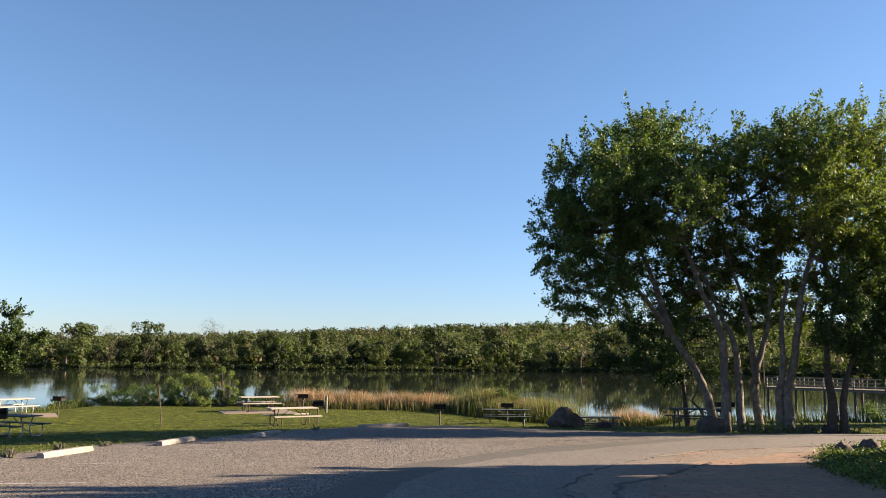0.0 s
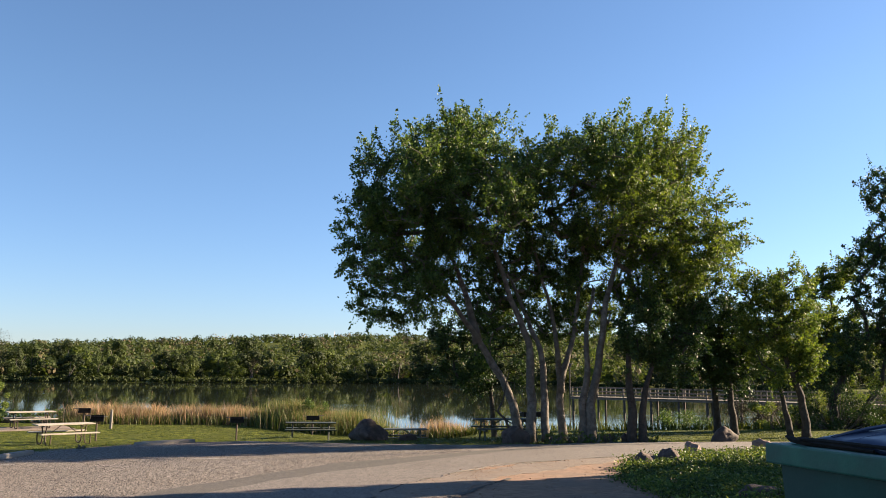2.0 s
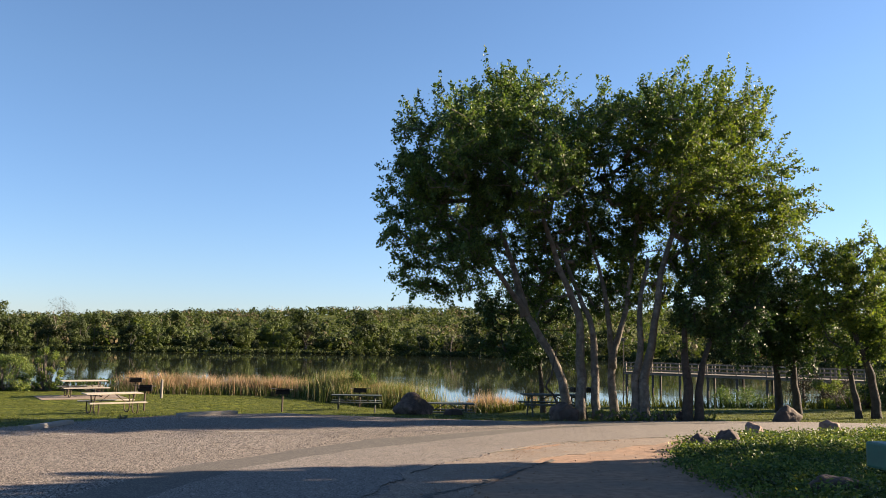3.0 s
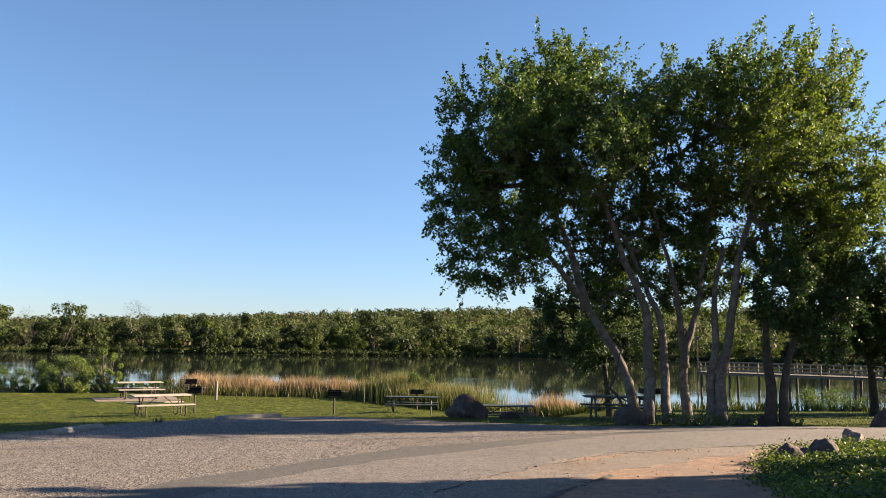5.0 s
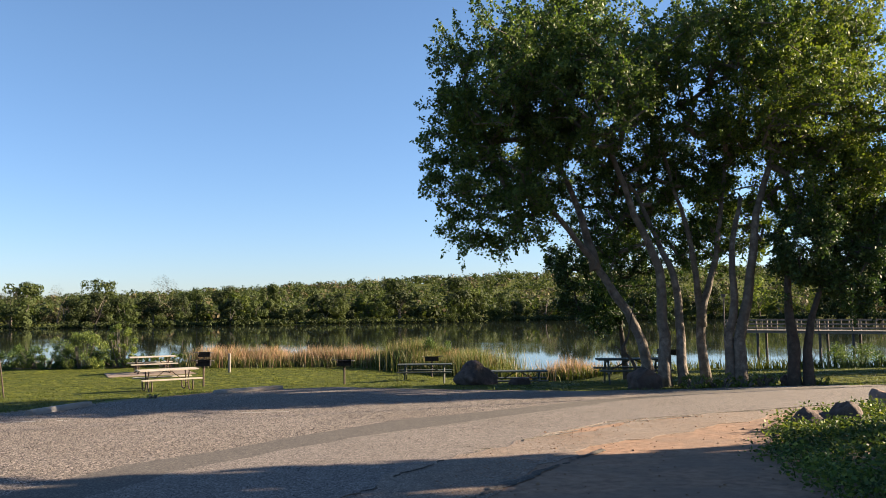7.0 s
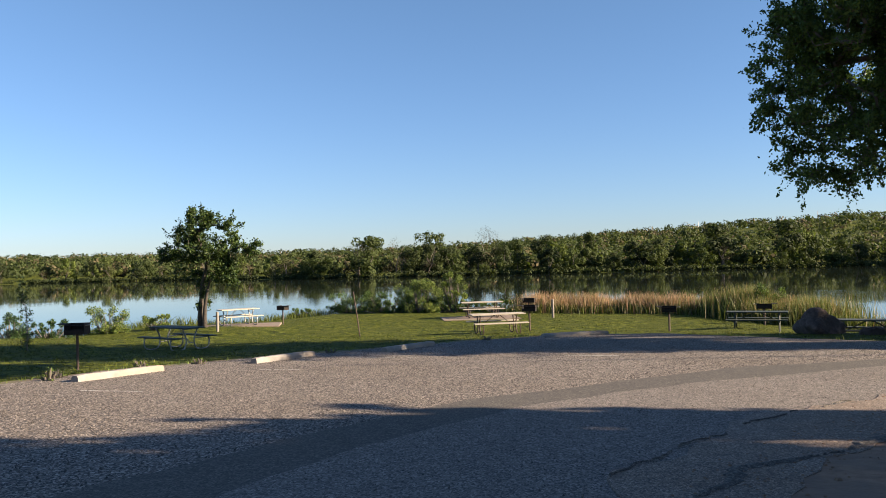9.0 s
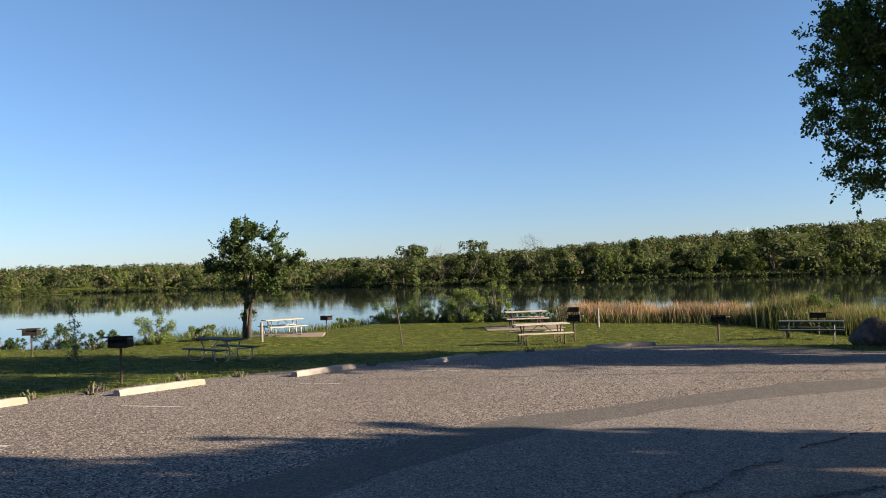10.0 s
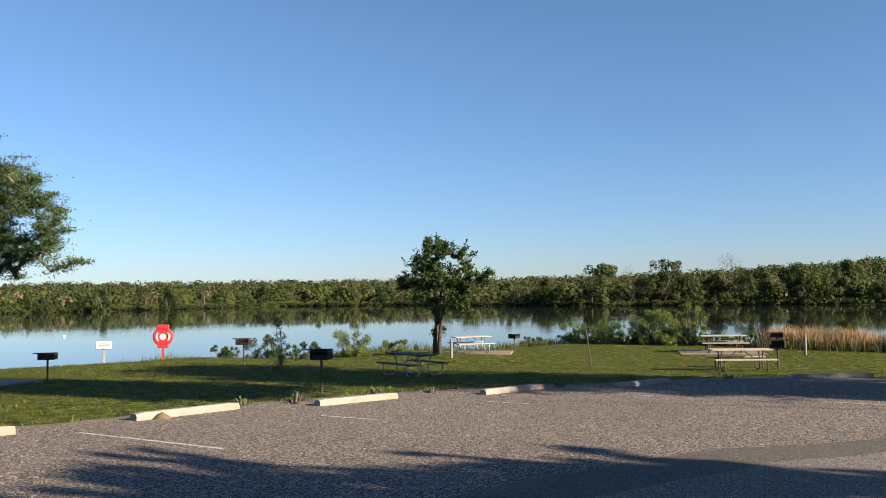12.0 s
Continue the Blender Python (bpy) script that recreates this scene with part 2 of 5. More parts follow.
# strong patch contrast puts lit and shaded tufts into the blade colour
M_BLADE = leafy("grass_blade", [(0.0, (0.0288, 0.0418, 0.0048)), (0.6, (0.0612, 0.08512, 0.0104)), (1.0, (0.1188, 0.1307, 0.0272))], (1.3, 1.2, 0.6), 0.3, patch=2.4, contrast=0.6)
M_FAR = leafy("far_leaf", [(0.0, (0.034, 0.048, 0.017)), (1.0, (0.052, 0.07, 0.024))], (1.3, 1.3, 0.7), 0.35, 0.75, 0.13, True, 0.35)
M_FARY = leafy("far_young_leaf", [(0.0, (0.062, 0.085, 0.024)), (1.0, (0.088, 0.112, 0.032))], (1.3, 1.3, 0.7), 0.35, 0.75, 0.13, True, 0.35)
M_FARB = leafy("far_bare_twig", [(0.0, (0.0525, 0.042, 0.0315)), (1.0, (0.09375, 0.07875, 0.05475))], (1.1, 1.1, 0.9), 0.15, 0.8, 0.13, True)


def water_material():
    m, nt, b = nodes_of("lake_water")
    b.inputs["Base Color"].default_value = (0.018, 0.024, 0.018, 1)
    b.inputs["Roughness"].default_value, b.inputs["IOR"].default_value = 0.03, 1.333
    tc = nt.nodes.new("ShaderNodeTexCoord")
    mp = nt.nodes.new("ShaderNodeMapping")
    mp.inputs["Scale"].default_value = (0.35, 1.0, 1.0)
    nt.links.new(tc.outputs["Object"], mp.inputs[0])
    n = nt.nodes.new("ShaderNodeTexNoise")
    n.inputs["Scale"].default_value, n.inputs["Detail"].default_value = 1.6, 6
    nt.links.new(mp.outputs[0], n.inputs["Vector"])
    n2 = noise_of(nt, 0.03, 4, 0.55)
    r = ramp_of(nt, [(0.48, (0.05, 0.05, 0.05)), (0.66, (1, 1, 1))])
    nt.links.new(n2.outputs["Fac"], r.inputs[0])
    mu = nt.nodes.new("ShaderNodeMath")
    mu.operation = "MULTIPLY"
    nt.links.new(n.outputs["Fac"], mu.inputs[0])
    nt.links.new(r.outputs[0], mu.inputs[1])
    bp = nt.nodes.new("ShaderNodeBump")
    bp.inputs["Strength"].default_value, bp.inputs["Distance"].default_value = 0.13, 0.06
    nt.links.new(mu.outputs[0], bp.inputs["Height"])
    nt.links.new(bp.outputs[0], b.inputs["Normal"])
    return m


M_WATER = water_material()

# ---- mesh helpers ----


def mesh_ob(name, verts, faces, material, parent=None, smooth=False):
    me = bpy.data.meshes.new(name)
    me.from_pydata([tuple(v) for v in verts], [], faces)
    me.materials.append(material)
    if smooth:
        me.polygons.foreach_set("use_smooth", [True] * len(me.polygons))
    ob = new(name, me)
    ob.parent = parent
    return ob


def part(name, bm, material, parent=None, label="", smooth=False):
    me = bpy.data.meshes.new(name)
    bmesh.ops.recalc_face_normals(bm, faces=bm.faces)
    bm.to_mesh(me)
    bm.free()
    me.materials.append(material)
    if smooth:
        me.polygons.foreach_set("use_smooth", [True] * len(me.polygons))
    ob = new(name, me)
    ob.parent = parent
    if label:
        tagged(ob, label)
    return ob


def thing(name, m, label, category, group="", kind=""):
    ob = new(name)
    ob.matrix_world = m
    ob.empty_display_size = 0.2
    return tagged(ob, label, category, group, kind)


def box(bm, size, at=(0, 0, 0), turn=(0, 0, 0), bevel=0.0):
    m = pose(*at, *turn) @ Matrix.Diagonal((*size, 1))
    got = bmesh.ops.create_cube(bm, size=1.0, matrix=m)
    if bevel:
        edges = list({e for v in got["verts"] for e in v.link_edges})
        bmesh.ops.bevel(bm, geom=edges, offset=bevel, segments=2, affect="EDGES", profile=0.6)
    return bm


def tube(bm, pts, radii, sides=8, cap=True):
    """A round bar along pts."""
    pts = [Vector(p) for p in pts]
    if not hasattr(radii, "__len__"):
        radii = [radii] * len(pts)
    rings, side = [], None
    for i, p in enumerate(pts):
        d = (pts[min(i + 1, len(pts) - 1)] - pts[max(i - 1, 0)]).normalized()
        if side is None:
            side = d.orthogonal().normalized()
        side = (side - d * side.dot(d)).normalized()
        up = d.cross(side)
        rings.append([bm.verts.new(p + (side * math.cos(a) + up * math.sin(a)) * radii[i]) for a in [k * 2 * math.pi / sides for k in range(sides)]])
    for a, b in zip(rings, rings[1:]):
        for k in range(sides):
            bm.faces.new((a[k], a[(k + 1) % sides], b[(k + 1) % sides], b[k]))
    if cap:
        bm.faces.new(rings[0][::-1])
        bm.faces.new(rings[-1])
    return bm


def bend(pts, steps=6):
    """A smooth curve through pts (Catmull-Rom)."""
    P = [Vector(p) for p in pts]
    P = [P[0] * 2 - P[1]] + P + [P[-1] * 2 - P[-2]]
    out = []
    for i in range(1, len(P) - 2):
        for k in range(steps):
            t = k / steps
            a, b, c, d = P[i - 1], P[i], P[i + 1], P[i + 2]
            out.append(0.5 * ((2 * b) + (c - a) * t + (2 * a - 5 * b + 4 * c - d) * t * t + (3 * b - a - 3 * c + d) * t ** 3))
    return out + [P[-2]]


def leaves_mesh(name, centres, sizes, rng, material, parent=None, slim=0.55, flat=0.0, facing=None, loose=0.5):
    """One diamond-shaped leaf a centre, turned at random or lying along the crown whose outward directions are given."""
    n = len(centres)
    a = rng.normal(size=(n, 3))
    a[:, 2] *= 1 - flat
    a /= np.linalg.norm(a, axis=1)[:, None] + 1e-9
    b = np.cross(a, rng.normal(size=(n, 3)))
    b /= np.linalg.norm(b, axis=1)[:, None] + 1e-9
    if facing is not None:
        out = facing / (np.linalg.norm(facing, axis=1)[:, None] + 1e-9) + rng.normal(0, loose, (n, 3))
        a = np.cross(out, rng.normal(size=(n, 3)))
        a /= np.linalg.norm(a, axis=1)[:, None] + 1e-9
        b = np.cross(out / (np.linalg.norm(out, axis=1)[:, None] + 1e-9), a)
    s = sizes[:, None]
    v = np.stack([centres - a * s * 0.5, centres + b * s * 0.5 * slim, centres + a * s * 0.5, centres - b * s * 0.5 * slim], 1).reshape(-1, 3)
    me = bpy.data.meshes.new(name)
    me.vertices.add(4 * n), me.loops.add(4 * n), me.polygons.add(n)
    me.vertices.foreach_set("co", v.astype(np.float32).ravel())
    me.loops.foreach_set("vertex_index", np.arange(4 * n, dtype=np.int32))
    me.polygons.foreach_set("loop_start", np.arange(0, 4 * n, 4, dtype=np.int32))
    me.update(calc_edges=True)
    me.materials.append(material)
    ob = new(name, me)
    ob.parent = parent
    return ob


def blades_mesh(name, base, height, width, rng, material, lean=0.25, parent=None):
    """Upright slim blades with a bent tip, two quads narrowing to a point."""
    n = len(base)
    ang = rng.uniform(0, 2 * np.pi, n)
    w = np.stack([np.cos(ang), np.sin(ang), np.zeros(n)], 1) * width[:, None] * 0.5
    ln = rng.normal(0, lean, (n, 2)) * height[:, None]
    mid = base + np.stack([ln[:, 0] * 0.3, ln[:, 1] * 0.3, height * 0.55], 1)
    tip = base + np.stack([ln[:, 0], ln[:, 1], height], 1)
    v = np.stack([base - w, base + w, mid + w * 0.8, mid - w * 0.8, tip], 1).reshape(-1, 3)
    k = np.arange(n) * 5
    me = bpy.data.meshes.new(name)
    loops = np.stack([k, k + 1, k + 2, k + 3, k + 3, k + 2, k + 4], 1).ravel()
    starts = np.stack([np.arange(n) * 7, np.arange(n) * 7 + 4], 1).ravel()
    me.vertices.add(5 * n), me.loops.add(7 * n), me.polygons.add(2 * n)
    me.vertices.foreach_set("co", v.astype(np.float32).ravel())
    me.loops.foreach_set("vertex_index", loops.astype(np.int32))
    me.polygons.foreach_set("loop_start", starts.astype(np.int32))
    me.update(calc_edges=True)
    me.materials.append(material)
    ob = new(name, me)
    ob.parent = parent
    return ob


# ---- the lie of the land ----
WATER = -2.6
SHORE = [(-60, -60), (-44, -10), (-35, 10), (-32.5, 21), (-34, 28), (-36.5, 33), (-35, 37), (-32.5, 41), (-33, 48), (-27, 52), (-26, 60), (-18, 62), (-8, 60), (-1, 59),
         (5, 56), (10, 50), (12, 45.5), (18, 43), (24, 41), (32, 46), (48, 52), (70, 50), (120, 40)]
FAR_SHORE = [(260, 120), (150, 190), (80, 222), (40, 232), (0, 226), (-45, 214), (-95, 205), (-130, 220), (-185, 236), (-235, 222), (-236, 160), (-250, 110), (-300, 40), (-300, -60)]
LAKE = np.array(SHORE + FAR_SHORE, float)


def lake_distance(x, y):
    """Signed distance to the shoreline, positive over water; arrays."""
    p = np.stack([x, y], -1)
    best = np.full(x.shape, 1e9)
    inside = np.zeros(x.shape, bool)
    for (ax, ay), (bx, by) in zip(LAKE, np.roll(LAKE, -1, 0)):
        d = np.array([bx - ax, by - ay])
        t = np.clip(((p[..., 0] - ax) * d[0] + (p[..., 1] - ay) * d[1]) / (d @ d), 0, 1)
        best = np.minimum(best, np.hypot(p[..., 0] - ax - t * d[0], p[..., 1] - ay - t * d[1]))
        if ay != by:
            inside ^= ((ay > y) != (by > y)) & (x < (bx - ax) * (y - ay) / (by - ay) + ax)
    return np.where(inside, best, -best)


def smooth01(t):
    t = np.clip(t, 0, 1)
    return t * t * (3 - 2 * t)


def ground_z(x, y):
    x, y = np.asarray(x, float), np.asarray(y, float)
    drop = 0.32 * smooth01((y - 33) / 6) * smooth01((5 - x) / 4) + 0.5 * smooth01((y - 34) / 3.5) * smooth01((x - 2) / 3) * smooth01((13 - x) / 4) + 0.16 * np.exp(-((x + 15.2) ** 2 + (y - 29.5) ** 2) / 16) - 0.22 * np.exp(-((x + 23.2) ** 2 + (y - 42) ** 2) / 14)
    near = np.maximum(np.minimum(-0.039 * y + 0.0122 * x - drop, 3.0), -2.1 - 0.25 * smooth01(x / 4) * smooth01((14 - x) / 4) + 0.2 * np.exp(-((x + 23.2) ** 2 + (y - 42) ** 2) / 14))
    r = np.hypot(x, y)
    az = np.degrees(np.arctan2(-x, np.maximum(y, 1)))
    hill = (9 + 15 * smooth01((30 - az) / 45)) * smooth01((r - 260) / 330) + 10 * smooth01((r - 600) / 500) * smooth01((10 - az) / 30)
    far = WATER + 0.8 + hill
    w = smooth01((r - 110) / 80)
    land = near * (1 - w) + far * w
    d = lake_distance(x, y)
    bank = 4.0 + 10 * w
    return np.where(d > 0, WATER - 1.2 * smooth01(d / 6), WATER + (land - WATER) * smooth01(-d / bank) ** 0.6)


def gz(x, y):
    return float(ground_z(np.array([x]), np.array([y]))[0])


def make_ground():
    def axis(lo, hi, fine_lo, fine_hi, step):
        mid = list(np.arange(fine_lo, fine_hi + 1e-6, step))
        a, b, s = [], [], step
        v = fine_lo
        while v > lo:
            s *= 1.22
            v -= s
            a.append(max(v, lo))
        v, s = fine_hi, step
        while v < hi:
            s *= 1.22
            v += s
            b.append(min(v, hi))
        return np.array(a[::-1] + mid + b)
    xs, ys = axis(-2500, 2500, -42, 40, 1.0), axis(-1500, 3500, 0, 66, 1.0)
    X, Y = np.meshgrid(xs, ys)
    Z = ground_z(X, Y)
    nx = len(xs)
    v = np.stack([X.ravel(), Y.ravel(), Z.ravel()], 1)
    f = [(j * nx + i, j * nx + i + 1, (j + 1) * nx + i + 1, (j + 1) * nx + i) for j in range(len(ys) - 1) for i in range(nx - 1)]
    ob = mesh_ob("ground", v, f, M_GRASS, smooth=True)
    tagged(ob, "mown green lawn sloping down to the lake", "ground", kind="structure")
    w = [(x, y, WATER) for x, y in ((-700, -300), (700, -300), (700, 600), (-700, 600))]
    tagged(mesh_ob("water", w, [(0, 1, 2, 3)], M_WATER), "still lake water mirroring trees and blue sky", "water", kind="structure")


make_ground()


def sheet(name, outline, lift, material, label, category, ragged=0.15, step=0.5, seed=1, thick=0.03):
    """A paved or bare patch on the sloping ground, with an uneven edge and a little thickness."""
    rng = random.Random(seed)
    pts = []
    for (ax, ay), (bx, by) in zip(outline, outline[1:] + outline[:1]):
        L = math.hypot(bx - ax, by - ay)
        k = max(1, int(L / step)) if max(abs(ax), abs(bx), abs(ay), abs(by)) < 45 else 1
        for i in range(k):
            t = i / k
            x, y = ax + (bx - ax) * t, ay + (by - ay) * t
            n = noise.noise(Vector((x * 0.8, y * 0.8, seed))) * ragged + rng.uniform(-0.25, 0.25) * ragged
            pts.append((x - (by - ay) / L * n, y + (bx - ax) / L * n))
    bm = bmesh.new()
    top = [bm.verts.new((x, y, -0.039 * y + 0.0122 * x + lift)) for x, y in pts]
    low = [bm.verts.new((x, y, -0.039 * y + 0.0122 * x + lift - thick)) for x, y in pts]
    bm.faces.new(top)
    for i in range(len(pts)):
        j = (i + 1) % len(pts)
        bm.faces.new((top[i], low[i], low[j], top[j]))
    bmesh.ops.triangulate(bm, faces=[f for f in bm.faces if len(f.verts) > 4])
    ob = part(name, bm, material)
    return tagged(ob, label, category, kind="structure")


LOT_EDGE = [(-9.9, 12.0), (-9.9, 17.5), (-9.5, 20.5), (-8.6, 23.2), (-7.0, 26.2), (-4.9, 30.5), (-2.7, 33.5), (0.4, 34.0), (3.9, 31.0), (7.5, 28.5), (9.9, 28.1), (13.0, 28.2),
            (15.5, 27.6), (20, 25.8), (30, 22.5), (42, 20)]
sheet("edge_dirt", [(-12, -22), (-10.5, 5)] + [(x - 0.5, y + 0.38) for x, y in LOT_EDGE] + [(42, -22)], 0.012, M_EDGE, "bare reddish dirt along the edge of the lot", "dirt", 0.45, seed=3)
sheet("road", [(-11.5, -22), (-10.2, 5)] + LOT_EDGE + [(42, -22)], 0.03, M_LOT, "worn brownish chip-seal parking lot", "parking lot", 0.12, seed=4)
sheet("asphalt_strip", [(-4.0, -5), (-2.6, 8), (-1.6, 13.5), (-0.7, 16.8), (0.9, 19.4), (2.5, 21.7), (6.9, 25.1), (10.5, 27.4), (14, 27.2), (12, 25.5), (6.5, 22), (3, 18), (0.5, 12), (-0.5, -5)], 0.036, M_STRIP,
      "darker smooth asphalt strip between lot and road", "road", 0.14, seed=5, thick=0.01)
sheet("road_surface", [(-1.4, -12), (-0.95, 8), (-0.8, 11.6), (-0.69, 13.1), (-0.3, 14.7), (0.1, 16.2), (1.1, 17.9), (2.3, 19.5), (4.5, 21.7), (7.6, 24.8), (10.8, 26.5), (15.5, 26.6), (22, 24), (34, 20), (34, 17),
               (20, 20), (14.5, 22.4), (11.3, 22.3), (8.7, 21.5), (6.3, 20.4), (5.0, 19.0), (4.2, 17.4), (3.5, 15.4), (2.8, 14.0), (2.35, 12.6), (1.9, 8), (1.6, -12)], 0.042, M_ROAD,
      "pale grey chip-seal road curving past the trees", "road", 0.1, seed=6, thick=0.012)
sheet("dirt_shoulder", [(1.5, -12), (1.8, 8), (2.45, 12.6), (3.0, 14.0), (3.75, 15.5), (4.5, 17.35), (5.25, 18.9), (6.5, 20.2), (8.85, 21.25), (11.4, 22.05), (14.5, 22.2), (20, 19.6), (20, -12)], 0.048, M_DIRT,
      "bare orange dirt shoulder beside the road", "dirt", 0.3, seed=7, thick=0.02)


EDGE = [(1.5, -12), (1.6, 8), (1.75, 12.0), (1.95, 13.1), (2.35, 14.2), (2.9, 15.6), (3.6, 16.8), (4.5, 18.0), (5.6, 19.2), (7.0, 20.3), (8.9, 21.3), (11.3, 22.2)]
sheet("gravel_verge", EDGE + [(13.0, 22.0), (11.6, 21.6), (9.4, 20.6), (7.8, 19.5), (6.5, 18.4), (5.4, 17.2), (4.5, 15.8), (3.7, 14.3), (3.2, 12.9), (2.9, 11.8), (2.6, 8), (2.4, -12)], 0.053, M_VERGE,
      "loose grey gravel verge between road and dirt", "road", 0.4, step=0.25, seed=12, thick=0.012)


def crack(points, width, seed, label):
    """A broken, uneven lip of asphalt along the road's edge."""
    rng = random.Random(seed)
    bm = bmesh.new()
    pts = bend([(x, y, 0) for x, y in points], 14)
    last = None
    for k, p in enumerate(pts):
        q = pts[min(k + 1, len(pts) - 1)] - pts[max(k - 1, 0)]
        n = Vector((-q.y, q.x, 0)).normalized()
        c = p + n * (0.1 * noise.noise(p * 1.6) + 0.05 * noise.noise(p * 6) + rng.uniform(-0.025, 0.025))
        w = width * max(0.0, 0.55 + 1.3 * noise.noise(p * 1.1 + Vector((seed, 0, 0))) + rng.uniform(-0.2, 0.25))
        row = [bm.verts.new((v.x, v.y, -0.039 * v.y + 0.0122 * v.x + h)) for v, h in ((c - n * (w + 0.004), 0.056), (c, 0.068), (c + n * (w + 0.004), 0.056))]
        if last and w > 0.004:
            bm.faces.new((last[0], last[1], row[1], row[0])), bm.faces.new((last[1], last[2], row[2], row[1]))
        last = row
    return tagged(part("broken_edge", bm, M_STRIP), label, "road", kind="structure")


crack(EDGE[1:], 0.01, 3, "thin dark crack along the edge of the road")
crack([(2.3, 10.6), (2.42, 11.8), (2.56, 12.4), (2.72, 13.1), (3.05, 13.45), (3.4, 13.9), (4.0, 14.8), (4.7, 15.9), (5.4, 16.9)], 0.075, 8, "ragged black lip of broken asphalt")


def line_mark(a, b, width=0.09):
    d = Vector((b[0] - a[0], b[1] - a[1])).normalized()
    n = Vector((-d.y, d.x)) * width / 2
    bm = bmesh.new()
    L = math.dist(a, b)
    for i in range(int(L / 0.3)):
        if random.random() < 0.18:
            continue
        p, q = Vector(a) + d * i * 0.3, Vector(a) + d * (i * 0.3 + 0.29)
        vs = [bm.verts.new((c.x, c.y, -0.039 * c.y + 0.0122 * c.x + 0.0345)) for c in (p - n, q - n, q + n * random.uniform(0.5, 1), p + n * random.uniform(0.5, 1))]
        bm.faces.new(vs)
    return tagged(part("parking_line", bm, M_PAINT), "worn white paint line between parking bays", "road marking", "parking bay lines", "structure")


for a, b in (((-8.7, 13.37), (-5.6, 13.55)), ((-7.4, 17.02), (-6.0, 17.1)), ((-6.45, 20.82), (-5.5, 20.9)), ((-0.95, 24.62), (0.5, 24.49)), ((-6.0, 23.9), (-4.0, 24.0))):
    line_mark(a, b)

# ---- trees ----


def spread_points(blobs, n, rng, deep=1.0, gaps=0.0):
    """Twig ends within rounded masses of foliage, more of them towards the outside."""
    b = np.array(blobs, float)
    wgt = b[:, 3] ** 2.4
    k = rng.choice(len(b), n, p=wgt / wgt.sum())
    d = rng.normal(size=(n, 3))
    d /= np.linalg.norm(d, axis=1)[:, None]
    r = rng.uniform(0.12, 1.0, n) ** 0.5 * rng.normal(1.0, 0.1, n)
    d[:, 1] *= 1 + (deep - 1) * np.clip((b[k, 2] - 3.0) / 5.0, 0, 1)
    p = b[k, :3] + d * (r * b[k, 3])[:, None]
    if gaps:
        keep = np.array([noise.noise(Vector(q) * 0.85) + 0.6 * noise.noise(Vector(q) * 2.1) > gaps - 0.45 for q in p])
        p = p[keep]
    return p


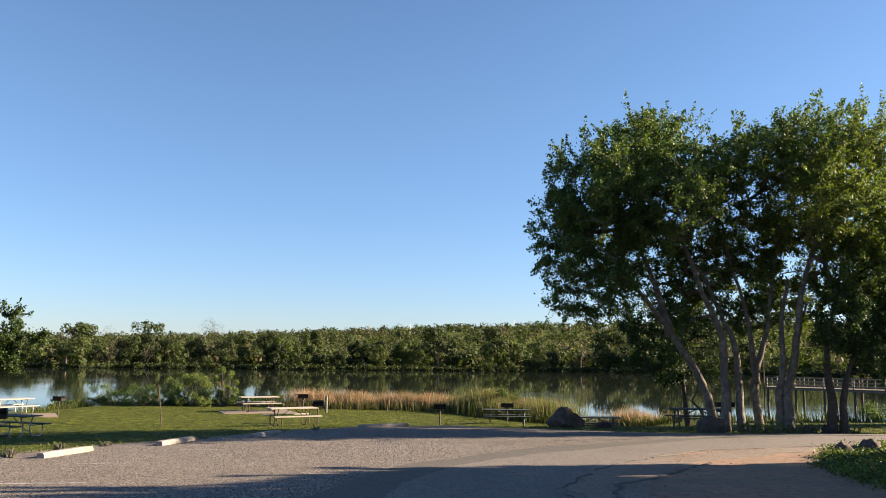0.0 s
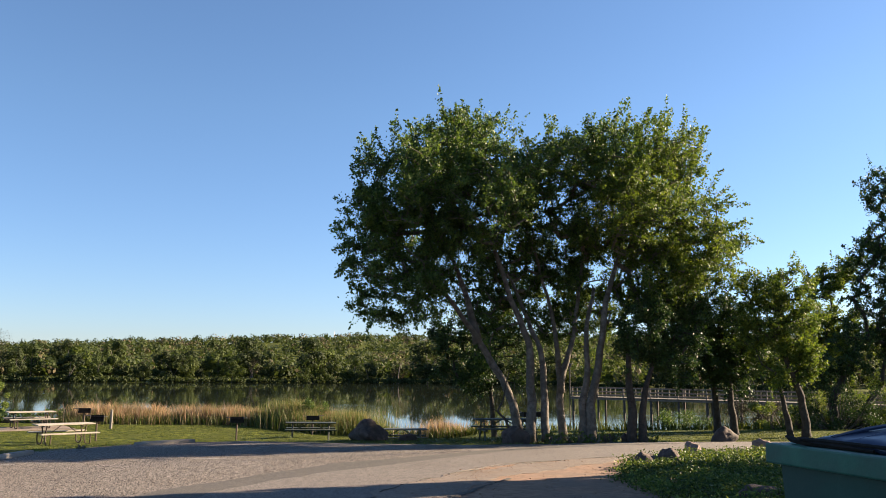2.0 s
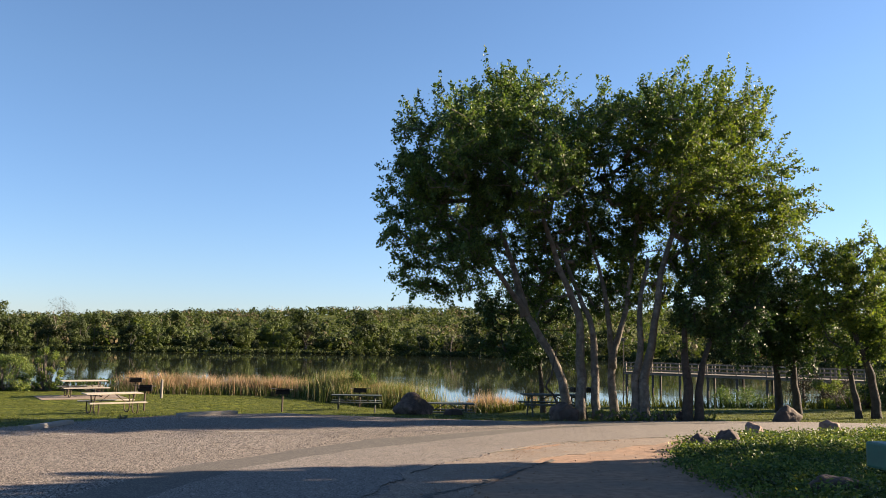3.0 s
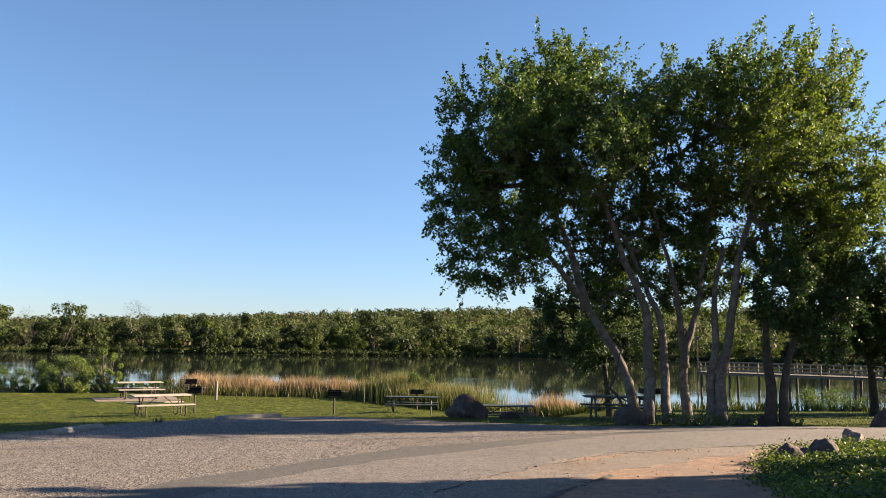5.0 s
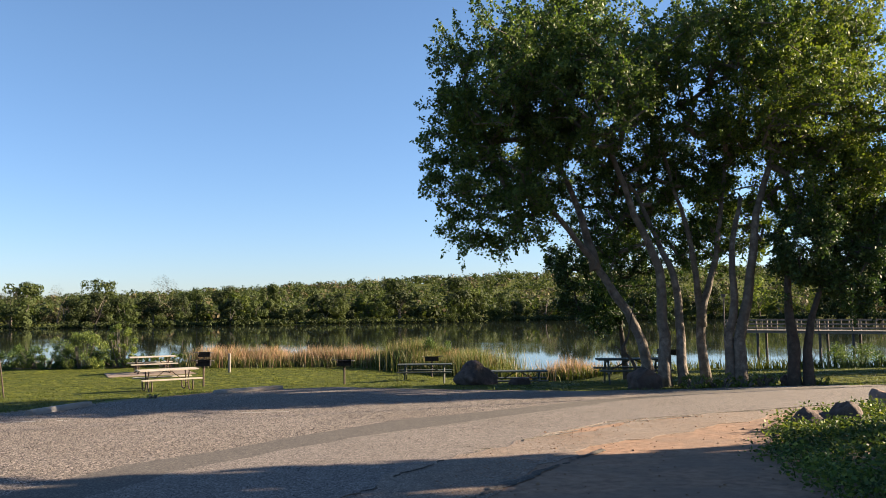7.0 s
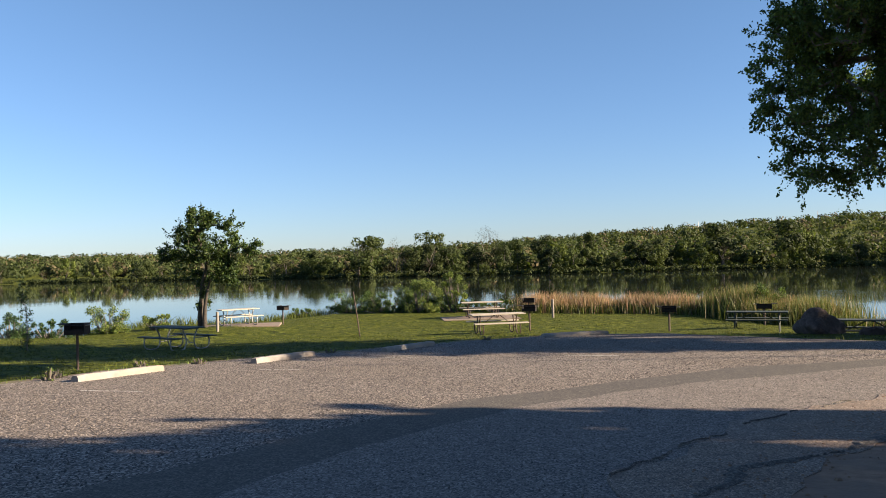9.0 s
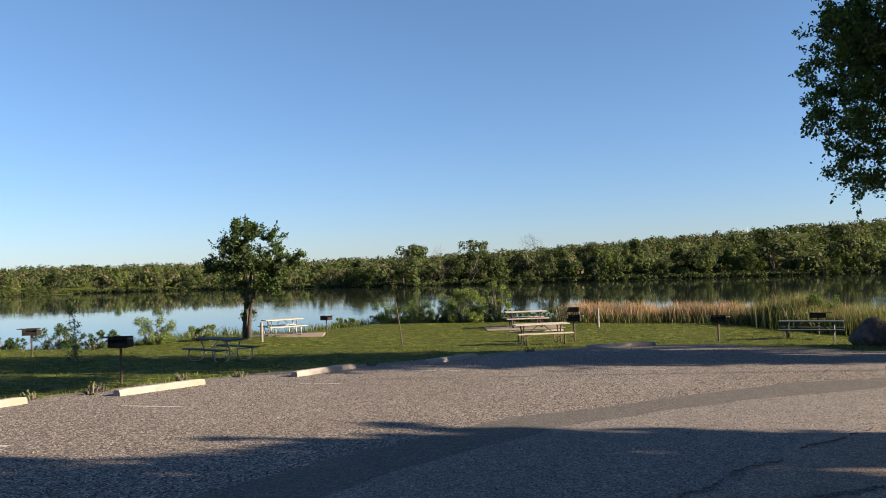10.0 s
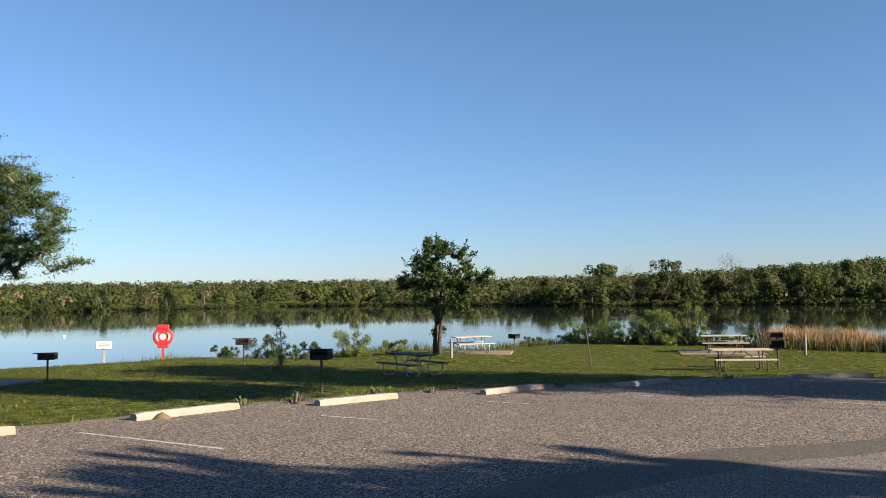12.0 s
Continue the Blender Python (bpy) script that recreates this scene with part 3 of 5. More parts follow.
def make_tree(name, trunks, blobs, twigs, per_twig, leaf, label, material, radius=0.2, seed=1, origin=None, cluster=0.12, category="tree", kind="", group="", droop=0.0, deep=1.0, gaps=0.24, bark=None, shoots=0.07, spray=1.0, slim=0.55):
    """trunks: polylines from the foot up; blobs: masses of the crown; branches grow from the trunk to each twig end."""
    rng = np.random.default_rng(seed)
    base = Vector(origin or trunks[0][0])
    root = thing(name, Matrix.Translation(base), label, category, group, kind)
    bm = bmesh.new()
    nodes, parents, stem = [], [], []
    for ti, line in enumerate(trunks):
        pts = bend(line, 5)
        n = len(pts)
        r0 = radius * (1.0 if ti == 0 else 0.8)
        rad = [r0 * (1.0 - 0.62 * i / (n - 1)) * (1 + 0.35 * math.exp(-i * 1.1)) for i in range(n)]
        wob = [p - base + Vector((noise.noise(p * 1.7), noise.noise(p * 1.7 + Vector((9, 0, 0))), 0)) * r0 * 0.45 for p in pts]
        wob[0].z -= 0.15
        tube(bm, wob, rad, 10)
        for i, p in enumerate(wob):
            nodes.append(np.array(p))
            parents.append(-1 if i == 0 else len(nodes) - 2)
            stem.append(ti)
    for v in bm.verts:
        v.co += v.co.normalized() * noise.noise(v.co * 5) * radius * 0.3
    part("trunk", bm, bark or M_BARK, root, smooth=True)
    trunk_count = len(nodes)
    tips = spread_points(blobs, twigs, rng, deep, gaps) - np.array(base)
    twigs = len(tips)
    anchor = np.array(nodes[trunk_count // 3:])
    order = np.argsort(np.min(np.linalg.norm(tips[:, None] - anchor[None], axis=2), axis=1))
    cap = trunk_count + twigs * 8
    P = np.zeros((cap, 3))
    P[:trunk_count] = nodes
    count, tip_nodes = trunk_count, []
    for k in order:
        t = tips[k]
        low = np.where(np.arange(count) < trunk_count, (P[:count, 2] < (P[:trunk_count, 2].max() * 0.35)) * 3.0, 0)
        near = P[:count]
        d = np.linalg.norm(near - t, axis=1) + low + np.maximum(0, near[:, 2] - t[2]) * 0.5
        j = int(np.argmin(d))
        gap = np.linalg.norm(P[j] - t)
        m = int(np.clip(gap / 0.45, 1, 6))
        start = P[j].copy()
        for i in range(1, m + 1):
            s = i / m
            q = start + (t - start) * s + rng.normal(0, 0.05, 3) * (i < m) * min(1, gap)
            q[2] += 0.12 * gap * math.sin(math.pi * s) * (1 - 2 * droop)
            P[count] = q
            parents.append(j)
            stem.append(stem[j])
            j = count
            count += 1
        tip_nodes.append(j)
    load = np.zeros(count)
    for j in tip_nodes:
        load[j] += 1
    for j in range(count - 1, -1, -1):
        if parents[j] >= 0:
            load[parents[j]] += load[j]
    rad = 0.009 * np.maximum(load, 1) ** 0.44
    top = radius * 0.5
    limbs = [([], []) for _ in trunks]
    for j in range(trunk_count, count):
        V, Fc = limbs[stem[j]]
        i = parents[j]
        a, b = P[i], P[j]
        ra, rb = min(rad[j] * 1.08, top), min(rad[j], top)
        sides = 3 if ra < 0.02 else 5
        d = Vector(b - a)
        if d.length < 1e-5:
            continue
        u = d.orthogonal().normalized()
        w = d.normalized().cross(u)
        k0 = len(V)
        for c, r in ((Vector(a), ra), (Vector(b), rb)):
            for s in range(sides):
                an = 2 * math.pi * s / sides
                V.append(c + (u * math.cos(an) + w * math.sin(an)) * r)
        for s in range(sides):
            Fc.append((k0 + s, k0 + (s + 1) % sides, k0 + sides + (s + 1) % sides, k0 + sides + s))
    for V, Fc in limbs:
        if V:
            mesh_ob("branching", V, Fc, bark or M_BARK, root, smooth=True)
    tipP = P[np.array(tip_nodes)]
    prev = P[np.array([parents[j] for j in tip_nodes])]
    n = len(tipP) * per_twig
    f = rng.uniform(-0.8, 1.15, n)[:, None]
    idx = np.repeat(np.arange(len(tipP)), per_twig)
    c = prev[idx] + (tipP[idx] - prev[idx]) * f + rng.normal(0, cluster, (n, 3)) * rng.uniform(0.3, 1, (n, 1)) * np.array([1, 1, spray])
    c[:, 2] -= droop * rng.uniform(0, 0.8, n)
    crowd = np.array([(np.linalg.norm(tipP - q, axis=1) < 0.9).sum() for q in tipP])
    outer = tipP[crowd <= np.quantile(crowd, shoots)] if shoots else tipP[:0]
    if len(outer):
        d = outer - tipP.mean(0)
        d /= np.linalg.norm(d, axis=1)[:, None] + 1e-6
        high = (outer[:, 2] - tipP[:, 2].min()) / np.ptp(tipP[:, 2])
        d = d * 0.8 + np.stack([0 * high, 0 * high, 0.95 * high - 0.42], 1) + rng.normal(0, 0.2, d.shape)
        j = np.repeat(np.arange(len(outer)), 34)
        t = rng.uniform(-0.1, 1, len(j))[:, None]
        c = np.concatenate([c, outer[j] + d[j] * t * rng.uniform(0.2, 0.62, len(outer))[j][:, None] + rng.normal(0, 0.07, (len(j), 3)) * (1.2 - t)])
        n = len(c)
    leaves_mesh("foliage", c, leaf * rng.uniform(0.6, 1.35, n), rng, material, root, slim)
    return root


ELM = "tall multi-stemmed elm with dense dark green leaves"
make_tree("elm_tree", [[(9.9, 30.3, -1.1), (9.5, 30.3, 0.5), (8.7, 30.3, 1.9), (8.0, 30.2, 2.9), (6.6, 30.0, 4.6)], [(8.3, 30.3, 2.5), (7.9, 30.6, 4.2), (7.2, 30.6, 6.0)]],
          [(5.0, 28.5, 7.5, 1.6), (4.1, 30.0, 6.6, 1.25), (6.0, 31.0, 6.1, 1.9), (4.0, 29.0, 4.8, 0.8), (4.5, 30.0, 3.7, 0.9), (5.9, 29.0, 4.0, 1.1), (5.3, 30.0, 3.1, 0.5), (6.4, 30.0, 8.2, 1.4)],
          1700, 52, 0.1, ELM, M_LEAF, 0.175, 11, group="elm grove", deep=2.4, gaps=0.2, shoots=0.25)
make_tree("elm_tree", [[(10.15, 29.8, -1.1), (10.1, 29.8, 1.2), (10.0, 29.8, 2.4), (9.4, 29.8, 3.9), (8.6, 29.8, 6.2)]],
          [(7.0, 30.0, 8.9, 1.6), (7.8, 29.0, 7.2, 1.9), (8.5, 31.0, 9.4, 1.25), (9.5, 30.0, 8.1, 1.4), (7.6, 30, 10.1, 0.6), (6.7, 30.2, 10.1, 0.5)],
          1500, 52, 0.1, ELM, M_LEAF, 0.175, 12, group="elm grove", deep=2.4, gaps=0.2, shoots=0.22)
make_tree("elm_tree", [[(10.7, 29.8, -1.1), (10.6, 29.8, 0.6), (10.5, 29.8, 1.9), (10.2, 30.0, 2.9), (9.6, 30.4, 4.6)]],
          [(8.2, 31.5, 5.6, 1.6), (10.7, 32.0, 5.2, 1.3), (9.8, 30.6, 6.4, 1.2), (9.2, 32.0, 3.9, 1.4), (11.0, 32.4, 3.9, 1.4), (9.0, 31.6, 2.2, 0.7)], 1400, 52, 0.1, ELM, M_LEAF, 0.15, 13, group="elm grove", deep=2.4, gaps=0.47, shoots=0.1)
make_tree("elm_tree", [[(11.6, 30.6, -1.1), (11.5, 30.6, 0.9), (11.8, 30.6, 1.9), (12.1, 30.6, 3.1), (12.3, 30.4, 5.4)], [(11.5, 30.6, 0.8), (11.4, 30.6, 1.9), (11.2, 30.6, 3.5), (10.7, 30.6, 5.2)]],
          [(10.9, 30.0, 8.6, 1.5), (11.8, 31.0, 9.6, 0.75), (12.3, 29.0, 9.1, 1.4), (11.7, 31.0, 6.6, 1.4), (12.6, 29.6, 9.8, 0.6), (11.8, 31.8, 4.6, 1.4), (12.6, 31.8, 3.4, 1.1), (13.2, 31.4, 5.6, 1.2)], 1500, 58, 0.1, ELM, M_LEAF, 0.15, 14, group="elm grove", deep=2.4, gaps=0.36, shoots=0.16)
make_tree("elm_tree", [[(12.1, 29.3, -1.1), (12.2, 29.3, 0.6), (12.5, 29.3, 1.9), (12.8, 29.3, 3.9), (13.6, 29.5, 6.2)], [(11.9, 29.4, -1.1), (11.9, 29.4, 0.4), (12.05, 29.4, 1.6), (12.1, 29.5, 2.9), (12.5, 29.7, 4.4)]],
          [(13.7, 31.2, 4.0, 1.1), (14.5, 30.0, 9.3, 1.5), (15.7, 31.0, 9.1, 1.4), (16.0, 30.0, 9.2, 0.8), (13.1, 29.0, 7.1, 1.75), (15.4, 30.0, 6.8, 1.8), (16.3, 29.0, 5.8, 1.35), (18.1, 30.0, 6.2, 0.6), (14.7, 29.0, 4.8, 1.3),
           (16.8, 30.0, 4.7, 1.0), (14.0, 30.0, 10.4, 0.5)], 2600, 52, 0.1, "tall elm with yellow-green leaves, sunlight put into their colour", M_LEAF2, 0.185, 15, group="elm grove", deep=2.4, gaps=0.2, shoots=0.2)
make_tree("elm_tree", [[(13.3, 28.5, -1.0), (13.3, 28.5, 0.5), (13.2, 28.5, 1.4), (13.3, 28.6, 2.6)], [(13.6, 28.4, -1.0), (13.7, 28.4, 0.5), (13.9, 28.4, 1.2), (14.5, 28.5, 2.6)]],
          [(13.8, 28.4, 2.9, 1.15), (15.0, 28.4, 2.2, 1.05), (13.1, 28.4, 2.0, 0.75), (16.2, 29.4, 3.4, 1.1), (14.9, 29.4, 4.0, 1.0)], 800, 44, 0.105, "small twin-trunked tree with dark leaves", M_LEAF3, 0.17, 16, group="elm grove", deep=1.5, bark=M_SHADEBARK)
make_tree("shore_tree", [[(10.9, 37.0, -1.7), (10.7, 37.0, 0.5), (10.5, 37, 2.2)]], [(9.5, 37.0, 2.4, 1.3), (8.8, 37.0, 2.9, 1.1), (10.9, 37.0, 3.2, 1.1), (12.5, 37.0, 2.9, 0.9), (10.1, 37.0, 1.3, 1.1), (11.8, 36.8, 1.6, 0.9), (8.8, 36.8, 1.2, 0.8)],
          1000, 44, 0.11, "low dark tree growing behind the elms", M_LEAF3, 0.12, 17, bark=M_SHADEBARK, gaps=0.48)
make_tree("oak_tree", [[(19.6, 32.5, -1.1), (19.5, 32.5, 0.8), (19.4, 32.5, 2.4)]], [(19.5, 32.5, 3.5, 1.35), (19.2, 32.5, 1.9, 1.2), (20.4, 32.5, 2.4, 1.0)], 620, 44, 0.105, "dark leafy oak by the lakeshore", M_LEAF3, 0.16, 18, bark=M_SHADEBARK)
make_tree("oak_tree", [[(20.7, 29.4, -1.0), (20.5, 29.4, 0.6), (20.0, 29.4, 1.8), (19.8, 29.4, 3.2)], [(20.2, 29.6, -1.0), (19.9, 29.6, 0.3), (19.6, 29.5, 1.6)]],
          [(19.9, 29.4, 4.4, 1.25), (20.4, 29.4, 2.9, 1.25), (18.8, 29.4, 4.5, 1.0), (20.7, 29.4, 1.8, 0.8), (19.3, 29.4, 2.0, 0.9), (18.5, 29.4, 3.1, 0.9)], 900, 44, 0.105, "small oak with bright green leaves, sunlight put into their colour", M_LEAF2, 0.16, 19, bark=M_SHADEBARK)
# the last two crown masses are added out of view to shade a wheel stop
make_tree("oak_tree", [[(27.4, 36.4, -1.2), (27.2, 36.4, 0.0), (27.7, 36.3, 1.2), (28.5, 36.3, 2.6)], [(28.2, 36.2, -1.2), (28.8, 36.2, -0.2), (29.7, 36.2, 0.9), (30.3, 36.2, 2.8)]],
          [(28.3, 36.2, 2.6, 1.35), (30.6, 37.4, 7.4, 1.3), (30.1, 36.2, 5.2, 1.65), (31.2, 36.2, 3.1, 1.6), (31.5, 36.2, 7.9, 1.9), (26.3, 36.2, 1.8, 0.95), (32.6, 36.2, 5.4, 1.95), (33.5, 36, 9.0, 1.6), (32.4, 36.9, 11.2, 1.5), (32.4, 38.4, 11.0, 1.3)],
          1700, 50, 0.125, "crooked oak with several leaning stems", M_LEAF3, 0.24, 20, bark=M_SHADEBARK)
make_tree("oak_tree", [[(28.2, 39.8, -1.6), (28.0, 39.9, 1.0), (27.6, 40, 3.0)]], [(29.9, 40.0, 6.2, 1.2), (30.8, 40.0, 4.4, 1.35), (29.1, 40.0, 4.1, 1.18), (31.3, 40.0, 6.9, 0.91), (30.3, 40.0, 2.4, 1.19), (28.3, 40.0, 2.0, 1.03), (32.1, 40.0, 3.3, 1.35)],
          900, 46, 0.13, "yellow-green tree at the back of the shore", M_LEAF2, 0.2, 23, bark=M_SHADEBARK)
make_tree("oak_tree", [[(19.9, 34.2, -1.2), (19.6, 33.9, 0.8), (19.0, 33.6, 2.4)]], [(18.8, 33.5, 3.7, 1.14), (19.3, 33.5, 2.3, 1.14), (17.7, 33.5, 1.8, 0.89), (20.6, 33.5, 1.3, 0.76), (18.2, 33.5, 3.3, 0.83)],
          700, 46, 0.11, "dark leafy tree standing behind the lawn", M_LEAF3, 0.16, 24, bark=M_SHADEBARK)
make_tree("lawn_tree", [[(-24.3, 43.2, -2.1), (-24.3, 43.2, -0.9), (-24.1, 43.2, 0.4), (-23.8, 43.2, 1.6)], [(-24.0, 43.1, -2.1), (-23.9, 43.1, -0.8), (-23.6, 43.1, 0.6)]],
          [(-23.6, 43.2, 2.6, 1.8), (-25.4, 43.2, 2.3, 1.2), (-22.0, 43.2, 2.5, 1.15), (-24.2, 43.2, 3.8, 0.9), (-21.2, 43.2, 2.2, 0.65), (-26.3, 43.2, 2.0, 0.6), (-24.7, 43.2, 0.6, 0.8), (-22.6, 43.2, 1.0, 0.85), (-23.9, 43.2, -0.4, 0.5)],
          1000, 46, 0.13, "young round-crowned tree on the lawn by the water", M_TREEL, 0.17, 21, bark=M_SHADEBARK, gaps=0.42, shoots=0.08)
make_tree("cypress_tree", [[(-27.5, 19.2, -1.1), (-27.4, 19.2, 2.0), (-27.3, 19.4, 5.0), (-27.2, 19.4, 7.0)]],
          [(-25.6, 20.0, 5.2, 1.6), (-22.7, 20.0, 4.9, 0.7), (-22.4, 20.0, 4.0, 0.75), (-24.1, 20.0, 3.4, 0.7), (-21.7, 20.0, 2.8, 0.55), (-24.1, 20.0, 2.5, 0.6), (-27.2, 20.0, 3.6, 1.6), (-20.9, 20.0, 2.6, 0.3), (-27.5, 19, 7.2, 1.4), (-20.4, 20.0, 2.5, 0.4), (-21.4, 20.0, 3.6, 0.5), (-22.9, 20, 3.0, 0.6)],
          1500, 80, 0.11, "feathery green cypress reaching over the lawn", M_CYP, 0.25, 22, cluster=0.2, spray=0.3, slim=0.24, gaps=0.22, shoots=0.0)
# unseen trees, added and shaped to cast the shade on the near lot
SHADE = "unseen broad leafy tree, added to shade the parking lot"
make_tree("lot_tree", [[(18.9, 15.0, -0.5), (18.9, 15.1, 2.2), (18.8, 15.3, 5.4)]], [(18.8, 15.0, 6.2, 2.2), (18.8, 16.4, 5.2, 2.2), (18.8, 17.0, 3.6, 1.7), (18.8, 13.2, 6.2, 2.2), (18.8, 17.3, 6.2, 1.4), (18.8, 14.6, 7.4, 1.1), (18.8, 14.2, 4.0, 2.0)],
          900, 26, 0.36, SHADE, M_LEAF3, 0.25, 40, group="trees shading the lot", gaps=-0.25, shoots=0.05)
for k, (x, y, h, r) in enumerate(((17.8, 9.0, 11, 1.0), (18.5, 1.5, 11, 1.0), (19.5, -4.5, 11, 1.0), (27.5, 9.8, 14.5, 1.2), (28.5, 4.6, 15, 1.3), (29.0, -1.5, 15, 1.3), (28.0, -9.0, 14, 1.3))):
    z = gz(x, y)
    make_tree("lot_tree", [[(x, y, z - 0.1), (x + 0.1, y, z + h * 0.25), (x - 0.1, y + 0.1, z + h * 0.6)]],
              [(x, y, z + h * 0.6, 3.0 * r), (x - 1.8 * r, y - 1.2 * r, z + h * 0.48, 2.3 * r), (x + 1.5 * r, y + 1.5 * r, z + h * 0.48, 2.3 * r), (x + 0.4, y - 1.8 * r, z + h * 0.75, 2.1 * r), (x - 0.5, y + 1.6 * r, z + h * 0.72, 2.1 * r),
               (x, y, z + h * 0.88, 1.7 * r)], int(860 * r * r), 26, 0.45, SHADE, M_LEAF3, 0.25, 41 + k, group="trees shading the lot", gaps=-0.25)

# added crown, out of view, on a thin leaning trunk: shades the lawn
make_tree("lot_tree", [[(29.0, 29.6, -0.8), (29.1, 29.0, 4.0), (28.9, 27.2, 9.0), (28.7, 24.6, 14.2)]],
          [(28.8, 24.2, 15.3, 1.5), (28.8, 23.2, 15.1, 1.2), (28.8, 25.7, 15.1, 1.25), (28.8, 24.2, 16.8, 1.4), (28.9, 22.9, 16.4, 0.95), (28.7, 25.5, 16.4, 1.1), (28.8, 24.4, 18.0, 1.0)], 850, 38, 0.3, "unseen tall leafy tree, added to shade the lawn", M_LEAF3, 0.09, 49,
          group="trees shading the lot", gaps=-0.2)

# ---- far shore ----


def far_tree(material, h, wide, seed, bare=False):
    rng = np.random.default_rng(seed)
    root = thing("far_tree", Matrix.Identity(4), "", "")
    bm = bmesh.new()
    for k in range(2):
        a = rng.uniform(0, 6.28)
        tube(bm, bend([(0.3 * k, 0, -0.5), (0.3 * math.cos(a), 0.3 * math.sin(a), h * 0.3), (math.cos(a) * wide * 0.25, math.sin(a) * wide * 0.25, h * 0.75)], 3), [0.22, 0.2, 0.17, 0.14, 0.1, 0.08, 0.05], 5)
    part("trunk", bm, M_BARK, root)
    nb = 18
    bl = []
    for k in range(nb):
        a, u = rng.uniform(0, 6.28), rng.uniform(0, 1)
        z = h * (0.06 + 0.84 * u)
        rr = wide * 0.5 * (1 - 0.55 * abs(u - 0.4)) * rng.uniform(0.2, 0.95)
        bl.append((rr * math.cos(a), rr * math.sin(a), z, wide * rng.uniform(0.11, 0.2)))
    bl.append((0, 0, h * 0.9, wide * 0.16))
    n = 1300 if bare else 2400
    B = np.array(bl)
    k = rng.choice(len(B), n, p=B[:, 3] ** 2.2 / (B[:, 3] ** 2.2).sum())
    d = rng.normal(size=(n, 3))
    d /= np.linalg.norm(d, axis=1)[:, None]
    c = B[k, :3] + d * (B[k, 3] * rng.uniform(0.25, 1.0, n) ** 0.45)[:, None]
    leaves_mesh("foliage", c, rng.uniform(0.35, 0.75, n) * (0.6 if bare else 1), rng, material, root, slim=0.2 if bare else 0.8, facing=None if bare else d + 0.35 * (c - c.mean(0)) / wide, loose=0.28)
    return root


VARIANTS = []
for i in range(12):
    kind_mat, word = [(M_FAR, "dark green"), (M_FAR, "green"), (M_FARY, "bright spring-green"), (M_FARB, "half-bare brownish")][i % 4]
    VARIANTS.append((far_tree(kind_mat, 10, 10.5 if i % 3 else 8.5, 100 + i, i % 4 == 3), word))


def plant_far():
    rng = random.Random(5)
    line = [(150, 190), (80, 222), (40, 232), (0, 226), (-45, 214), (-95, 205), (-130, 220), (-185, 236), (-235, 222), (-236, 160), (-250, 110), (-300, 40)]
    spots = []
    for (ax, ay), (bx, by) in zip(line, line[1:]):
        L = math.hypot(bx - ax, by - ay)
        nx, ny = (by - ay) / L, -(bx - ax) / L
        for row, gap in ((1, 7.6), (7, 8.2)):
            for i in range(int(L / gap)):
                t = (i + rng.uniform(-0.35, 0.35)) * gap
                off = row + (rng.uniform(-1, 2.5) if row > 0 else rng.uniform(-0.5, 0.8))
                x, y = ax + (bx - ax) / L * t + nx * off, ay + (by - ay) / L * t + ny * off
                if row > 0 and lake_distance(np.array([x]), np.array([y]))[0] > -0.5:
                    x, y = x - 2 * nx * off, y - 2 * ny * off
                spots.append((x, y, row))
    rng.shuffle(spots)
    used = set()
    for k, (x, y, row) in enumerate(spots):
        left = x < -150
        i = rng.choice([0, 1, 3, 3, 5, 7, 7, 9, 11, 11, 2, 6]) if left else rng.choice([0, 1, 2, 3, 4, 5, 6, 8, 9, 10, 7])
        s = rng.uniform(0.32, 0.78) if row == 1 else rng.uniform(0.55, 0.85) + 0.7 * max(0.0, noise.noise(Vector((x * 0.045, y * 0.045, 3.0)))) + (0.25 if rng.random() < 0.12 else 0)
        if left:
            s *= 0.78
        root, word = VARIANTS[i]
        m = Matrix.Translation((x, y, gz(x, y) - 0.2)) @ Matrix.Rotation(rng.uniform(0, 6.28), 4, "Z") @ Matrix.Diagonal((s * rng.uniform(0.9, 1.3), s * rng.uniform(0.9, 1.3), s, 1))
        if i not in used:
            used.add(i)
            root.matrix_basis = m
            ob = root
        else:
            ob = copy_thing(root, m)
            ob.matrix_basis = m
        tagged(ob, word + " tree on the far lakeshore", "tree", "far shore trees")
    for i, (root, word) in enumerate(VARIANTS):
        if i not in used:
            root.matrix_basis = Matrix.Translation((120 + 9 * i, 235, gz(120 + 9 * i, 235)))
            tagged(root, word + " tree on the far lakeshore", "tree", "far shore trees")


plant_far()
